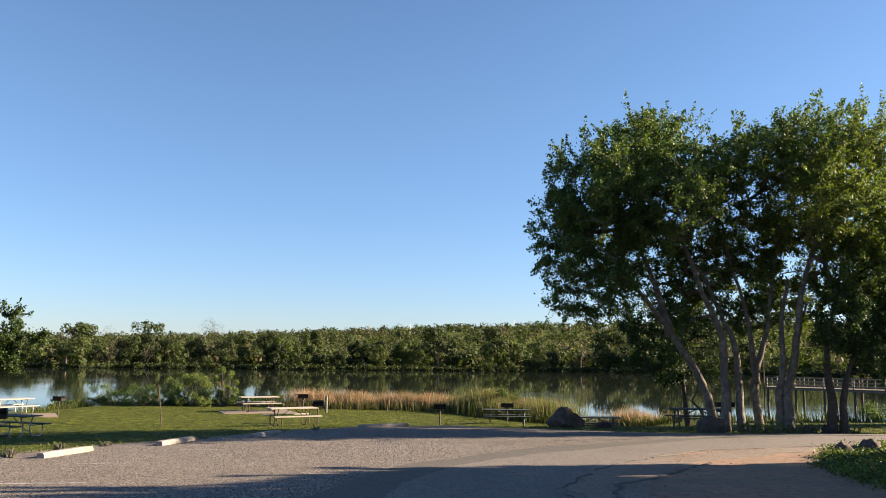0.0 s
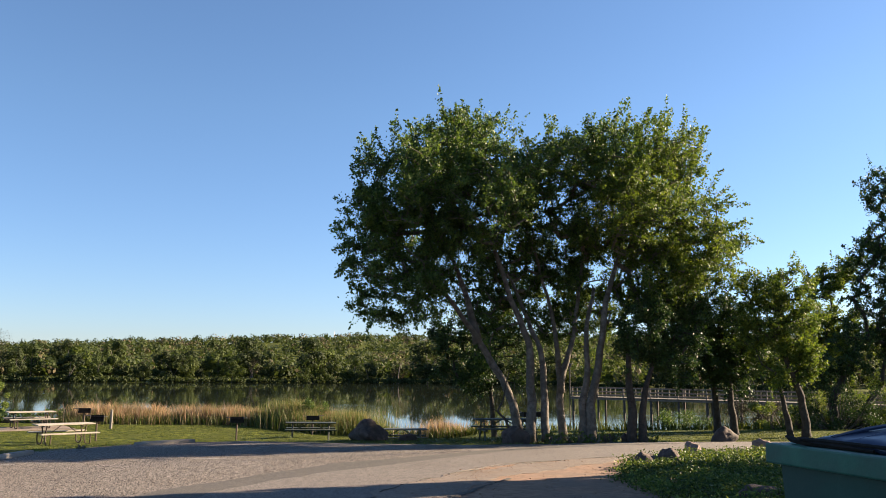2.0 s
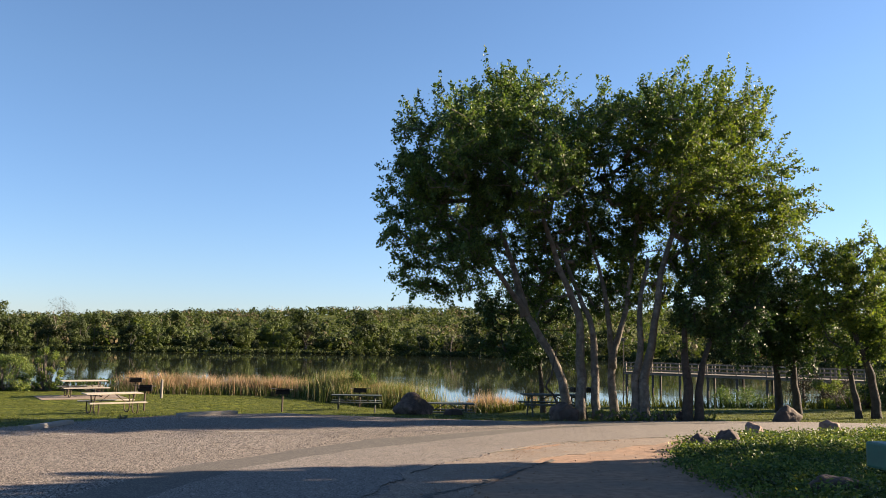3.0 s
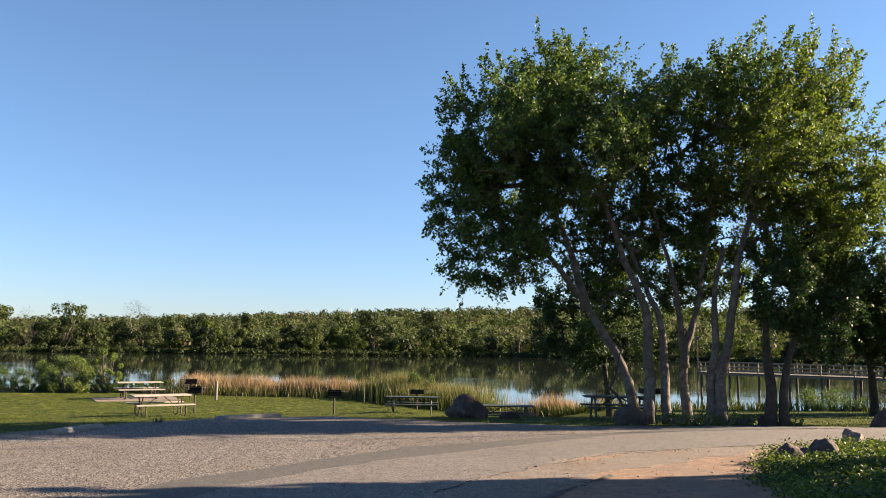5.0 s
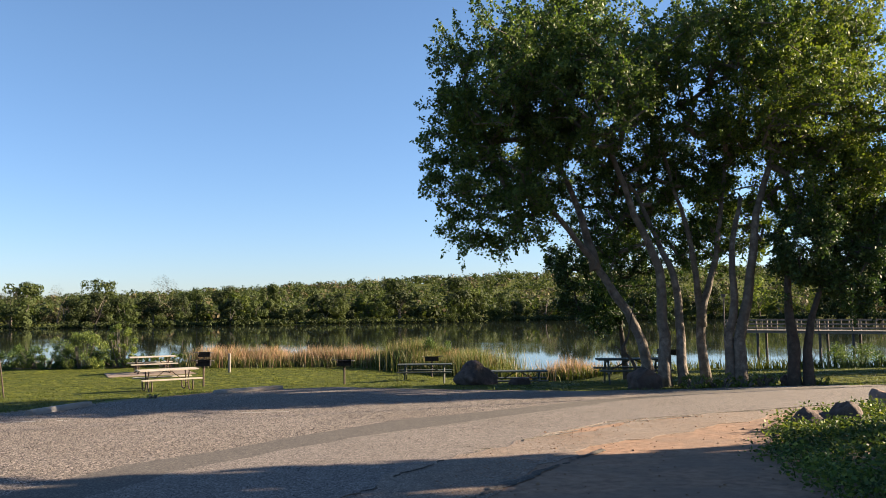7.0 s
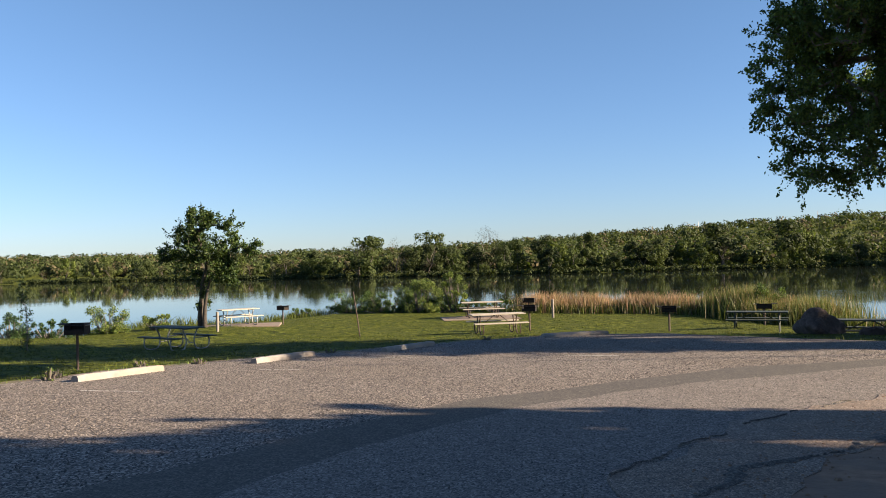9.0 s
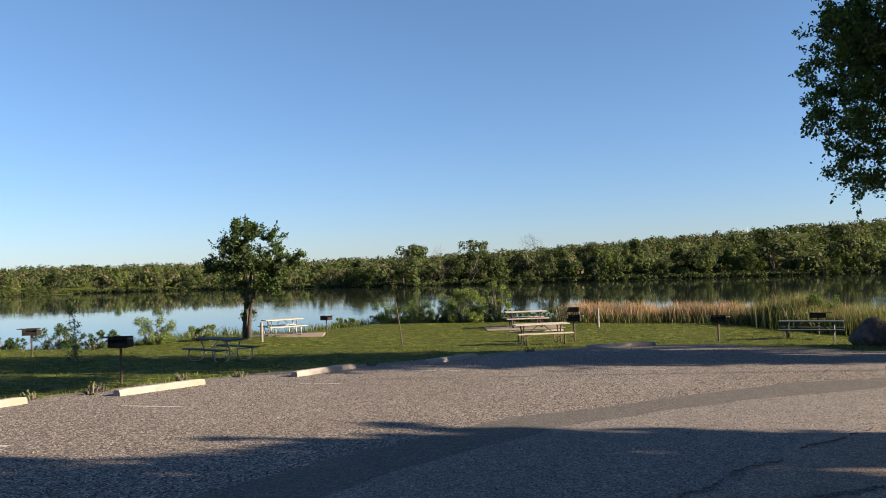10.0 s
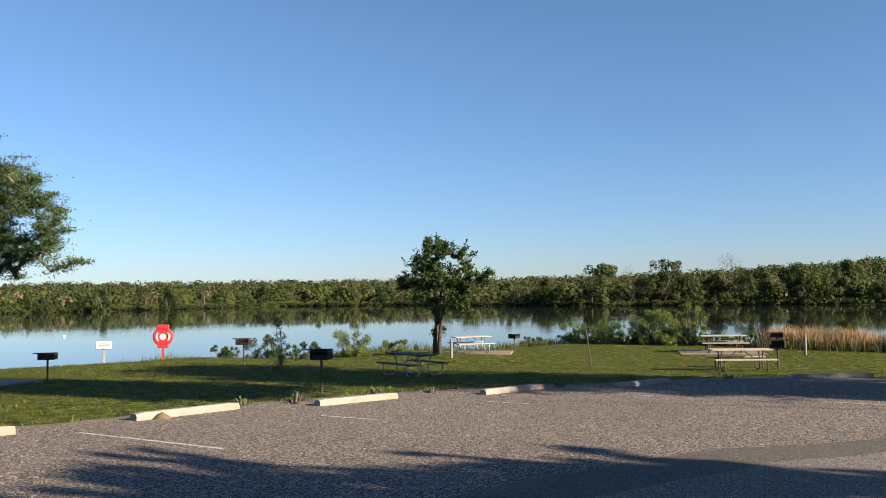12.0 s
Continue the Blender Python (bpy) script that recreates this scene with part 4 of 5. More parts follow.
for x, y, i, s, word in ((-102.0, 232.0, 0, 1.15, "tall dark green"), (-84.5, 236.0, 2, 1.2, "tall pale green"), (-66.0, 234.0, 7, 1.25, "tall half-bare grey"), (-93.0, 231.0, 11, 1.05, "half-bare grey"),
                         (-35.5, 229.0, 6, 1.0, "rounded bright spring-green"), (-2.5, 236.0, 10, 0.9, "rounded bright spring-green"), (-47.0, 230.0, 4, 0.95, "broad dark green"), (-56.0, 231.0, 8, 0.9, "broad dark green"), (18.0, 236.0, 2, 0.9, "yellow-green"),
                         (-152.0, 232.0, 3, 0.9, "half-bare brownish"), (-165.0, 238.0, 7, 0.95, "half-bare brownish"), (-230.0, 150.0, 6, 0.85, "bright green"), (-222.0, 168.0, 5, 0.9, "dark green")):
    m = Matrix.Translation((x, y, gz(x, y) - 0.2)) @ Matrix.Rotation(1.7 * i, 4, "Z") @ Matrix.Diagonal((s * 0.95, s * 0.95, s, 1))
    ob = copy_thing(VARIANTS[i][0], m)
    ob.matrix_basis = m
    tagged(ob, word + " tree on the far lakeshore", "tree", "far shore trees")


def shore_scrub():
    """Low dark scrub hanging over the far waterline."""
    rng = np.random.default_rng(9)
    line = np.array([(150, 190), (80, 222), (40, 232), (0, 226), (-45, 214), (-95, 205), (-130, 220), (-185, 236), (-235, 222), (-236, 160), (-250, 110), (-300, 40)], float)
    seg = np.linalg.norm(np.diff(line, axis=0), axis=1)
    n = 1100
    k = rng.choice(len(seg), n, p=seg / seg.sum())
    q = line[k] + (line[k + 1] - line[k]) * rng.uniform(0, 1, (n, 1)) + rng.normal(0, 0.9, (n, 2))
    h = rng.uniform(0.6, 2.0, n)
    i = np.repeat(np.arange(n), 60)
    d = rng.normal(size=(len(i), 3))
    d /= np.linalg.norm(d, axis=1)[:, None]
    d *= rng.uniform(0.2, 1, (len(i), 1)) ** 0.4
    c = np.concatenate([q, np.maximum(ground_z(q[:, 0], q[:, 1]), WATER)[:, None] + h[:, None] * 0.42], 1)[i] + d * np.stack([h * 0.8, h * 0.8, h * 0.5], 1)[i]
    tagged(leaves_mesh("shore_scrub", c, rng.uniform(0.3, 0.6, len(i)), rng, M_FAR, slim=0.85, facing=d, loose=0.6), "dark scrub along the far waterline", "scrub", kind="stuff")


shore_scrub()


def hill_woods():
    """Scrub and treetops over the low hills beyond the shore."""
    rng = np.random.default_rng(8)
    n = 9000
    az = np.radians(rng.uniform(-42, 68, n))
    r = 255 + 900 * rng.uniform(0, 1, n) ** 1.5
    x, y = -np.sin(az) * r, np.cos(az) * r
    ok = lake_distance(x, y) < -10
    x, y = x[ok], y[ok]
    z = ground_z(x, y)
    for name, sel, material in (("far_woods", rng.uniform(size=len(x)) < 0.55, M_FAR), ("far_scrub", None, M_FARY), ("far_brush", None, M_FARB)):
        if sel is None:
            sel = np.zeros(len(x), bool)
            sel[(1 if name == "far_scrub" else 0)::(3 if name == "far_scrub" else 6)] = True
        k = int(sel.sum())
        q = 40
        h = rng.uniform(2.5, 7.0, k)
        wd = rng.uniform(2.5, 5.5, k)
        d = rng.normal(size=(k * q, 3))
        d /= np.linalg.norm(d, axis=1)[:, None]
        d *= rng.uniform(0.3, 1, (k * q, 1)) ** 0.4
        i = np.repeat(np.arange(k), q)
        c = np.stack([x[sel], y[sel], z[sel] + h * 0.45], 1)[i] + d * np.stack([wd, wd, h * 0.6], 1)[i] * 0.8
        ob = leaves_mesh(name, c, rng.uniform(0.7, 1.5, k * q), rng, material, slim=0.85, facing=d, loose=0.25)
        tagged(ob, "green scrub and treetops covering the low hills", "woods", kind="stuff")


hill_woods()
# ---- things of the picnic ground ----


def picnic_table(m, plank, label, legs=M_STEEL, length=1.83):
    """Plank top and two benches on a frame of bent steel tube."""
    root = thing("picnic_table", m, label, "picnic table", "picnic tables")
    for k in range(5):
        bm = box(bmesh.new(), (length, 0.136, 0.042), (0, -0.29 + 0.145 * k, 0.745), bevel=0.006)
        part("tabletop_plank", bm, plank, root)
    for s in (-1, 1):
        for k in range(2):
            bm = box(bmesh.new(), (length, 0.125, 0.042), (0, s * (0.63 + 0.134 * k), 0.44), bevel=0.006)
            part("bench_plank", bm, plank, root)
    e = length * 0.34
    for x in (-e, e):
        bm = bmesh.new()
        for s in (-1, 1):
            tube(bm, bend([(x, s * 0.3, 0.715), (x, s * 0.16, 0.4), (x, s * 0.2, 0.12), (x, s * 0.36, 0.025), (x, s * 0.6, 0.025), (x, s * 0.74, 0.1), (x, s * 0.77, 0.28), (x, s * 0.74, 0.405)], 4), 0.024, 7)
            tube(bm, [(x, s * 0.16, 0.405), (x, s * 0.78, 0.405)], 0.02, 6)
        tube(bm, [(x, -0.33, 0.71), (x, 0.33, 0.71)], 0.022, 6)
        part("leg_frame", bm, legs, root, smooth=True)
    bm = bmesh.new()
    tube(bm, [(-e, 0, 0.24), (-0.1, 0, 0.71)], 0.014, 6)
    tube(bm, [(e, 0, 0.24), (0.1, 0, 0.71)], 0.014, 6)
    tube(bm, [(-e, -0.17, 0.25), (-e, 0.17, 0.25)], 0.014, 6)
    tube(bm, [(e, -0.17, 0.25), (e, 0.17, 0.25)], 0.014, 6)
    part("cross_brace", bm, legs, root)
    return root


def on_ground(x, y, turn=0, lift=0.0):
    """Stands on the slope, upright."""
    return pose(x, y, gz(x, y) + lift, 0, 0, turn)


def grill(x, y, turn, label, s=1.0, tall=1.0):
    """Park grill: open-fronted firebox with a side wing on a steel post."""
    root = thing("park_grill", on_ground(x, y, turn) @ Matrix.Diagonal((s, s, tall, 1)), label, "grill", "park grills")
    part("post", tube(bmesh.new(), [(0, 0, -0.15), (0, 0, 0.82)], 0.036, 8), M_RUST, root)
    bm = bmesh.new()
    box(bm, (0.52, 0.42, 0.012), (0, 0, 0.826))
    box(bm, (0.012, 0.42, 0.25), (-0.26, 0, 0.945))
    box(bm, (0.012, 0.42, 0.25), (0.26, 0, 0.945))
    box(bm, (0.52, 0.012, 0.25), (0, 0.21, 0.945))
    box(bm, (0.52, 0.012, 0.12), (0, -0.21, 0.88))
    box_part = part("firebox", bm, M_BLACK, root)
    bm = bmesh.new()
    for k in range(9):
        tube(bm, [(-0.25, -0.18 + 0.045 * k, 1.02), (0.25, -0.18 + 0.045 * k, 1.02)], 0.007, 4)
    tube(bm, [(-0.25, -0.21, 1.02), (-0.25, 0.2, 1.02)], 0.01, 4)
    tube(bm, [(0.25, -0.21, 1.02), (0.25, 0.2, 1.02)], 0.01, 4)
    part("grate", bm, M_BLACK, box_part)
    bm = box(bmesh.new(), (0.2, 0.4, 0.015), (-0.36, 0, 1.06), (0, 4, 0), 0.003)
    part("side_shelf", bm, M_BLACK, box_part)
    part("handle", tube(bmesh.new(), bend([(0.25, -0.12, 1.02), (0.36, -0.12, 1.03), (0.4, -0.06, 1.03), (0.36, 0.0, 1.03), (0.25, 0, 1.02)], 3), 0.01, 6), M_STEEL, box_part)
    return root


def wheel_stop(a, b, label):
    """Cast concrete bar with sloped sides and cut ends, pinned on the lot."""
    x, y = (a[0] + b[0]) / 2, (a[1] + b[1]) / 2
    L = math.dist(a, b)
    turn = math.degrees(math.atan2(b[1] - a[1], b[0] - a[0]))
    za, zb = (-0.039 * p[1] + 0.0122 * p[0] + 0.03 for p in (a, b))
    root = thing("wheel_stop", pose(x, y, (za + zb) / 2, 0, -math.degrees(math.atan2(zb - za, L)), turn), label, "wheel stop", "concrete wheel stops")
    bm = bmesh.new()
    prof = [(-0.1, 0), (-0.095, 0.07), (-0.065, 0.125), (0.065, 0.125), (0.095, 0.07), (0.1, 0)]
    rings = []
    n = 13
    for i in range(n):
        t = -L / 2 + L * i / (n - 1)
        e = 0.9 if i in (0, n - 1) else 1.0
        rings.append([bm.verts.new((t, px * e + 0.006 * noise.noise(Vector((t * 4, k, x))), pz * e + 0.006 * noise.noise(Vector((t * 5, k, y))) * (pz > 0))) for k, (px, pz) in enumerate(prof)])
    for p, q in zip(rings, rings[1:]):
        for k in range(len(prof)):
            bm.faces.new((p[k], p[(k + 1) % 6], q[(k + 1) % 6], q[k]))
    bm.faces.new(rings[0][::-1]), bm.faces.new(rings[-1])
    part("concrete_bar", bm, M_CONC, root)
    for s in (-0.32, 0.32):
        part("pin", tube(bmesh.new(), [(s * L, 0, 0.1), (s * L, 0, 0.132)], 0.014, 6), M_RUST, root)
    return root


STOP = "pale weathered concrete wheel stop at the lot's edge"
for a, b in (((-9.5, 10.6), (-9.38, 12.75)), ((-9.4, 14.7), (-9.57, 16.98)), ((-8.68, 18.2), (-8.52, 20.38)), ((-7.45, 22.15), (-7.25, 24.45)), ((-5.82, 25.6), (-5.5, 28.25)), ((-3.15, 31.9), (-1.4, 33.7))):
    wheel_stop(a, b, STOP)

PALE, DARK = "picnic table with sunbleached planks on bent steel legs", "dark green picnic table on bent steel legs"
picnic_table(on_ground(-15.2, 29.5, -16), M_GREENPLANK, "dark picnic table standing in shade on the lawn", length=2.1)
BIG = Matrix.Diagonal((1.18, 1.18, 1.18, 1))
picnic_table(on_ground(-7.42, 41.5, 30) @ BIG, M_PLANK, PALE, M_RUST, 2.05)
picnic_table(on_ground(-11.45, 52.3, 26, 0.03) @ BIG, M_PLANK, PALE + " on a slab", M_RUST, 2.05)
picnic_table(on_ground(-23.3, 45.2, 55, 0.03) @ BIG, M_PLANK, PALE + " on a slab")


def frame_table(m, label, length):
    """Plank top and benches on two straight A-shaped end frames with diagonal braces."""
    root = thing("picnic_table", m, label, "picnic table", "picnic tables")
    for k in range(5):
        part("tabletop_plank", box(bmesh.new(), (length, 0.136, 0.045), (0, -0.29 + 0.145 * k, 0.75), bevel=0.006), M_GREENPLANK, root)
    for s in (-1, 1):
        for k in range(2):
            part("bench_plank", box(bmesh.new(), (length, 0.125, 0.045), (0, s * (0.6 + 0.134 * k), 0.44), bevel=0.006), M_GREENPLANK, root)
    e = length * 0.36
    for x in (-e, e):
        for s in (-1, 1):
            part("leg", tube(bmesh.new(), [(x, s * 0.26, 0.725), (x, s * 0.58, -0.12)], 0.032, 6), M_GREENPLANK, root)
        part("bench_rail", box(bmesh.new(), (0.07, 1.5, 0.07), (x, 0, 0.38)), M_GREENPLANK, root)
        part("top_rail", box(bmesh.new(), (0.07, 0.66, 0.07), (x, 0, 0.69)), M_GREENPLANK, root)
        part("cross_brace", tube(bmesh.new(), [(x * 0.92, 0, 0.38), (x * 0.12, 0, 0.72)], 0.024, 6), M_GREENPLANK, root)
    return root


frame_table(on_ground(3.42, 43.9, -4), DARK, 2.45)
frame_table(on_ground(6.85, 37.4, -6), DARK, 2.2)
frame_table(on_ground(9.75, 31.9, -4), DARK, 2.2)


def slab(x, y, w, d, turn, label):
    bm = box(bmesh.new(), (w, d, 0.14), (0, 0, -0.035), bevel=0.02)
    ob = part("concrete_slab", bm, M_SLAB)
    ob.matrix_world = on_ground(x, y, turn)
    return tagged(ob, label, "slab", kind="structure")


slab(-11.5, 52.0, 4.4, 3.0, 24, "pale concrete slab under a picnic table")
slab(-23.1, 45.2, 4.2, 2.8, 28, "pale concrete slab under a picnic table")
slab(-21.2, 17.5, 2.8, 2.2, 20, "pale concrete slab on the lawn")

GR = "blackened steel park grill on a rusty post"
grill(-0.1, 42.5, 4, GR, s=1.15)
grill(-11.0, 20.7, 22, GR, s=0.82, tall=0.96)
grill(-23.7, 29.2, 30, GR + " catching sun")
grill(-21.5, 46.9, 170, GR)
grill(-6.5, 43.8, 6, GR, s=1.15, tall=1.12)
grill(-20.55, 19.3, 40, GR, s=0.82, tall=0.76)
grill(3.85, 49.2, 180, GR, s=1.3)
grill(12.9, 38.2, 180, GR, s=1.5, tall=0.85)
grill(-8.85, 53.2, 8, GR, s=1.25)


def wood_post(x, y, h, label):
    bm = bmesh.new()
    tube(bm, [(0, 0, -0.2), (0.005, 0, h * 0.5), (0, 0, h - 0.03), (0, 0, h)], [0.075, 0.072, 0.07, 0.05], 10)
    ob = part("wooden_post", bm, M_POST)
    ob.matrix_world = on_ground(x, y)
    return tagged(ob, label, "post", "bleached wooden posts")


wood_post(-7.2, 52.1, 1.05, "bleached round wooden post on the lawn")
wood_post(-21.7, 41.0, 0.98, "bleached round wooden post near the small tree")


def steel_pole():
    bm = tube(bmesh.new(), [(0, 0, -0.2), (-0.13, -0.05, 1.0), (-0.26, -0.1, 2.02)], 0.028, 8)
    ob = part("steel_pole", bm, M_RUST)
    ob.matrix_world = on_ground(-13.2, 39.6)
    tagged(ob, "thin leaning rusty steel pole in the lawn", "pole")


steel_pole()


def life_ring_station(x, y, turn):
    root = thing("life_ring_station", on_ground(x, y, turn, -0.22), "red lifebuoy housing with white front on a red post", "lifebuoy station")
    part("post", box(bmesh.new(), (0.1, 0.08, 1.3), (0, 0, 0.5), bevel=0.01), M_RED, root)
    bm = bmesh.new()
    tube(bm, [(0, -0.06, 1.32), (0, -0.02, 1.32), (0, 0.1, 1.32), (0, 0.14, 1.32)], [0.42, 0.465, 0.465, 0.42], 28)
    housing = part("housing", bm, M_RED, root)
    part("cap", box(bmesh.new(), (0.56, 0.2, 0.3), (0, 0.04, 1.74), bevel=0.05), M_RED, root)
    part("foot_box", box(bmesh.new(), (0.5, 0.2, 0.26), (0, 0.04, 0.9), bevel=0.05), M_RED, root)
    bm = bmesh.new()
    for s in (0, math.pi):
        tube(bm, [(0.29 * math.cos(s + a), -0.062, 1.32 + 0.29 * math.sin(s + a)) for a in (-0.75, -0.5, -0.25, 0, 0.25, 0.5, 0.75)], [0.02, 0.045, 0.055, 0.058, 0.055, 0.045, 0.02], 8)
    tube(bm, [(0, -0.06, 1.32), (0, -0.088, 1.32)], 0.145, 20)
    part("front_plate", bm, M_WHITE, housing, "white lettered plate")


life_ring_station(-31.5, 30.9, 50)


def info_sign(x, y, turn):
    root = thing("info_sign", on_ground(x, y, turn, -0.3), "small white notice board on a grey post", "sign")
    part("post", box(bmesh.new(), (0.1, 0.1, 1.1), (0, 0, 0.4), bevel=0.01), M_STEEL, root)
    board = part("board", box(bmesh.new(), (0.6, 0.04, 0.34), (0, -0.05, 1.08), (-25, 0, 0), 0.008), M_WHITE, root)
    part("board_frame", box(bmesh.new(), (0.65, 0.03, 0.39), (0, -0.025, 1.08), (-25, 0, 0), 0.006), M_STEEL, root)
    for k, w in enumerate((0.5, 0.42, 0.3)):
        part("text_bar", box(bmesh.new(), (w, 0.004, 0.03 + 0.05 * (k == 1)), (0.0, -0.075 - 0.035 * (1 - k) * -1 * 0.9, 1.085 + 0.075 * (1 - k)), (-25, 0, 0)), M_INK, board)


info_sign(-30.0, 26.9, 55)


def boulder(x, y, size, turn, seed, label, sink=0.12, material=None):
    bm = bmesh.new()
    bmesh.ops.create_icosphere(bm, subdivisions=4, radius=0.5)
    off = Vector((seed * 3.7, seed * 1.3, 0))
    rng = random.Random(seed)
    cuts = [(Vector((rng.uniform(-1, 1), rng.uniform(-1, 1), rng.uniform(-0.3, 1))).normalized(), rng.uniform(0.24, 0.4)) for _ in range(13)]
    for v in bm.verts:
        v.co = Vector([math.copysign(abs(c * 2) ** 0.72 * 0.5, c) for c in v.co])
        for n, d in cuts:
            over = v.co.dot(n) - d
            if over > 0:
                v.co -= n * over * 0.9
        v.co += v.co.normalized() * (noise.noise(v.co * 2.4 + off) * 0.1 + noise.noise(v.co * 6 + off) * 0.045 + noise.noise(v.co * 15 + off) * 0.018)
        v.co = Vector((v.co.x * size[0], v.co.y * size[1], v.co.z * size[2]))
    ob = part("boulder", bm, material or M_ROCK, smooth=True)
    ob.matrix_world = pose(x, y, gz(x, y) + size[2] * (0.5 - sink) * 0.85, 0, 0, turn)
    return tagged(ob, label, "boulder", "granite boulders")


RED = "rough reddish granite boulder beside the lot"
boulder(4.9, 33.8, (1.7, 1.4, 1.12), 10, 1, "large rounded dark granite boulder at the lot's edge")
boulder(6.35, 32.9, (0.8, 0.6, 0.34), 40, 2, RED)
boulder(9.3, 29.0, (1.4, 1.1, 0.78), -15, 14, RED)
boulder(12.8, 29.1, (0.5, 0.45, 0.42), 20, 4, RED)
boulder(13.3, 29.0, (0.5, 0.45, 0.4), 75, 5, RED)
boulder(16.35, 27.9, (1.05, 0.8, 0.72), 30, 6, RED)
boulder(8.8, 18.35, (0.95, 0.65, 0.52), 12, 7, "dark granite rock among the weeds")
boulder(9.4, 18.5, (0.7, 0.55, 0.66), -30, 8, "dark granite rock among the weeds")
boulder(11.25, 20.75, (0.75, 0.5, 0.55), 50, 9, "pinkish rock among the weeds, sunlight put into its colour", 0.05, M_PINK)
boulder(13.8, 21.7, (0.6, 0.45, 0.55), 10, 10, "pinkish rock among the weeds, sunlight put into its colour", 0.05, M_PINK)
boulder(7.7, 12.6, (1.0, 0.8, 0.42), 5, 11, "brown rock at the edge of the weedy island")


def dumpster():
    """Steel bin: tapered body, rolled rim, side pocket, two bulging plastic lids."""
    root = thing("dumpster", pose(4.63, 5.74, -0.16, 0, 0, 6), "dark green steel dumpster with closed blue-black lids", "dumpster")
    L, W, H = 1.75, 1.2, 1.15
    bm = bmesh.new()
    for sx, sy, sz in ((W, L, 1),):
        lo = [bm.verts.new((x * (W / 2 - 0.06), y * (L / 2 + 0.02), 0.1)) for x, y in ((-1, -1), (1, -1), (1, 1), (-1, 1))]
        hi = [bm.verts.new((x * W / 2, y * (L / 2 + 0.05), H - 0.1)) for x, y in ((-1, -1), (1, -1), (1, 1), (-1, 1))]
        bm.faces.new(lo[::-1])
        for k in range(4):
            bm.faces.new((lo[k], lo[(k + 1) % 4], hi[(k + 1) % 4], hi[k]))
    part("body", bm, M_BIN, root)
    for x in (-1, 1):
        part("rim", box(bmesh.new(), (0.09, L + 0.23, 0.12), (x * (W / 2 + 0.015), 0, H - 0.05), bevel=0.012), M_BINRIM, root, "faded green rolled rim")
    for y in (-1, 1):
        part("rim", box(bmesh.new(), (W - 0.06, 0.09, 0.12), (0, y * (L / 2 + 0.07), H - 0.05), bevel=0.012), M_BINRIM, root, "faded green rolled rim")
    for y in (-0.55, 0.55):
        part("skid", box(bmesh.new(), (W - 0.1, 0.1, 0.1), (0, y, 0.05), bevel=0.01), M_BIN, root)
    part("side_pocket", box(bmesh.new(), (0.07, 0.16, 0.16), (-W / 2 - 0.07, -0.12, H - 0.03), bevel=0.01), M_BLACK, root)
    for k, y in enumerate((-0.43, 0.43)):
        bm = bmesh.new()
        nx, ny = 12, 8
        g = [[bm.verts.new((-W / 2 + 0.07 + (W - 0.07) * i / nx, y - 0.42 + 0.84 * j / ny, H + 0.01 + 0.1 * (i / nx) ** 0.7 + 0.05 * math.sin(math.pi * j / ny) ** 0.5 + 0.012 * math.sin(j * 2.2))) for j in range(ny + 1)] for i in range(nx + 1)]
        for i in range(nx):
            for j in range(ny):
                bm.faces.new((g[i][j], g[i + 1][j], g[i + 1][j + 1], g[i][j + 1]))
        r = bmesh.ops.extrude_face_region(bm, geom=list(bm.faces))
        bmesh.ops.translate(bm, vec=(0, 0, -0.035), verts=[v for v in r["geom"] if isinstance(v, bmesh.types.BMVert)])
        lid = part("lid", bm, M_LID, root, "bulging blue-black plastic lid", smooth=True)
        part("lid_handle", tube(bmesh.new(), bend([(-W / 2 + 0.06, y - 0.3, H + 0.04), (-W / 2 - 0.03, y - 0.28, H + 0.055), (-W / 2 - 0.03, y + 0.28, H + 0.055), (-W / 2 + 0.06, y + 0.3, H + 0.04)], 3), 0.012, 6), M_BLACK, lid)
        for s in (-0.2, 0.0, 0.2):
            part("lid_rib", tube(bmesh.new(), bend([(-W / 2 + 0.12, y + s, H + 0.065), (-0.1, y + s, H + 0.125), (W / 2 - 0.06, y + s, H + 0.16)], 4), 0.013, 6), M_LID, lid)
    part("lid_lip", tube(bmesh.new(), bend([(-W / 2 + 0.02, L / 2 + 0.02, H + 0.055), (-W / 2 + 0.03, L / 2 - 0.05, H + 0.035), (-W / 2 + 0.05, L / 2 - 0.25, H + 0.025), (-W / 2 + 0.06, L / 2 - 0.6, H + 0.02)], 4), [0.008, 0.012, 0.016, 0.02, 0.021, 0.021, 0.02, 0.019, 0.018, 0.016, 0.014, 0.012, 0.01], 6), M_BLACK, root, "black curled lid lip")
    return root


dumpster()


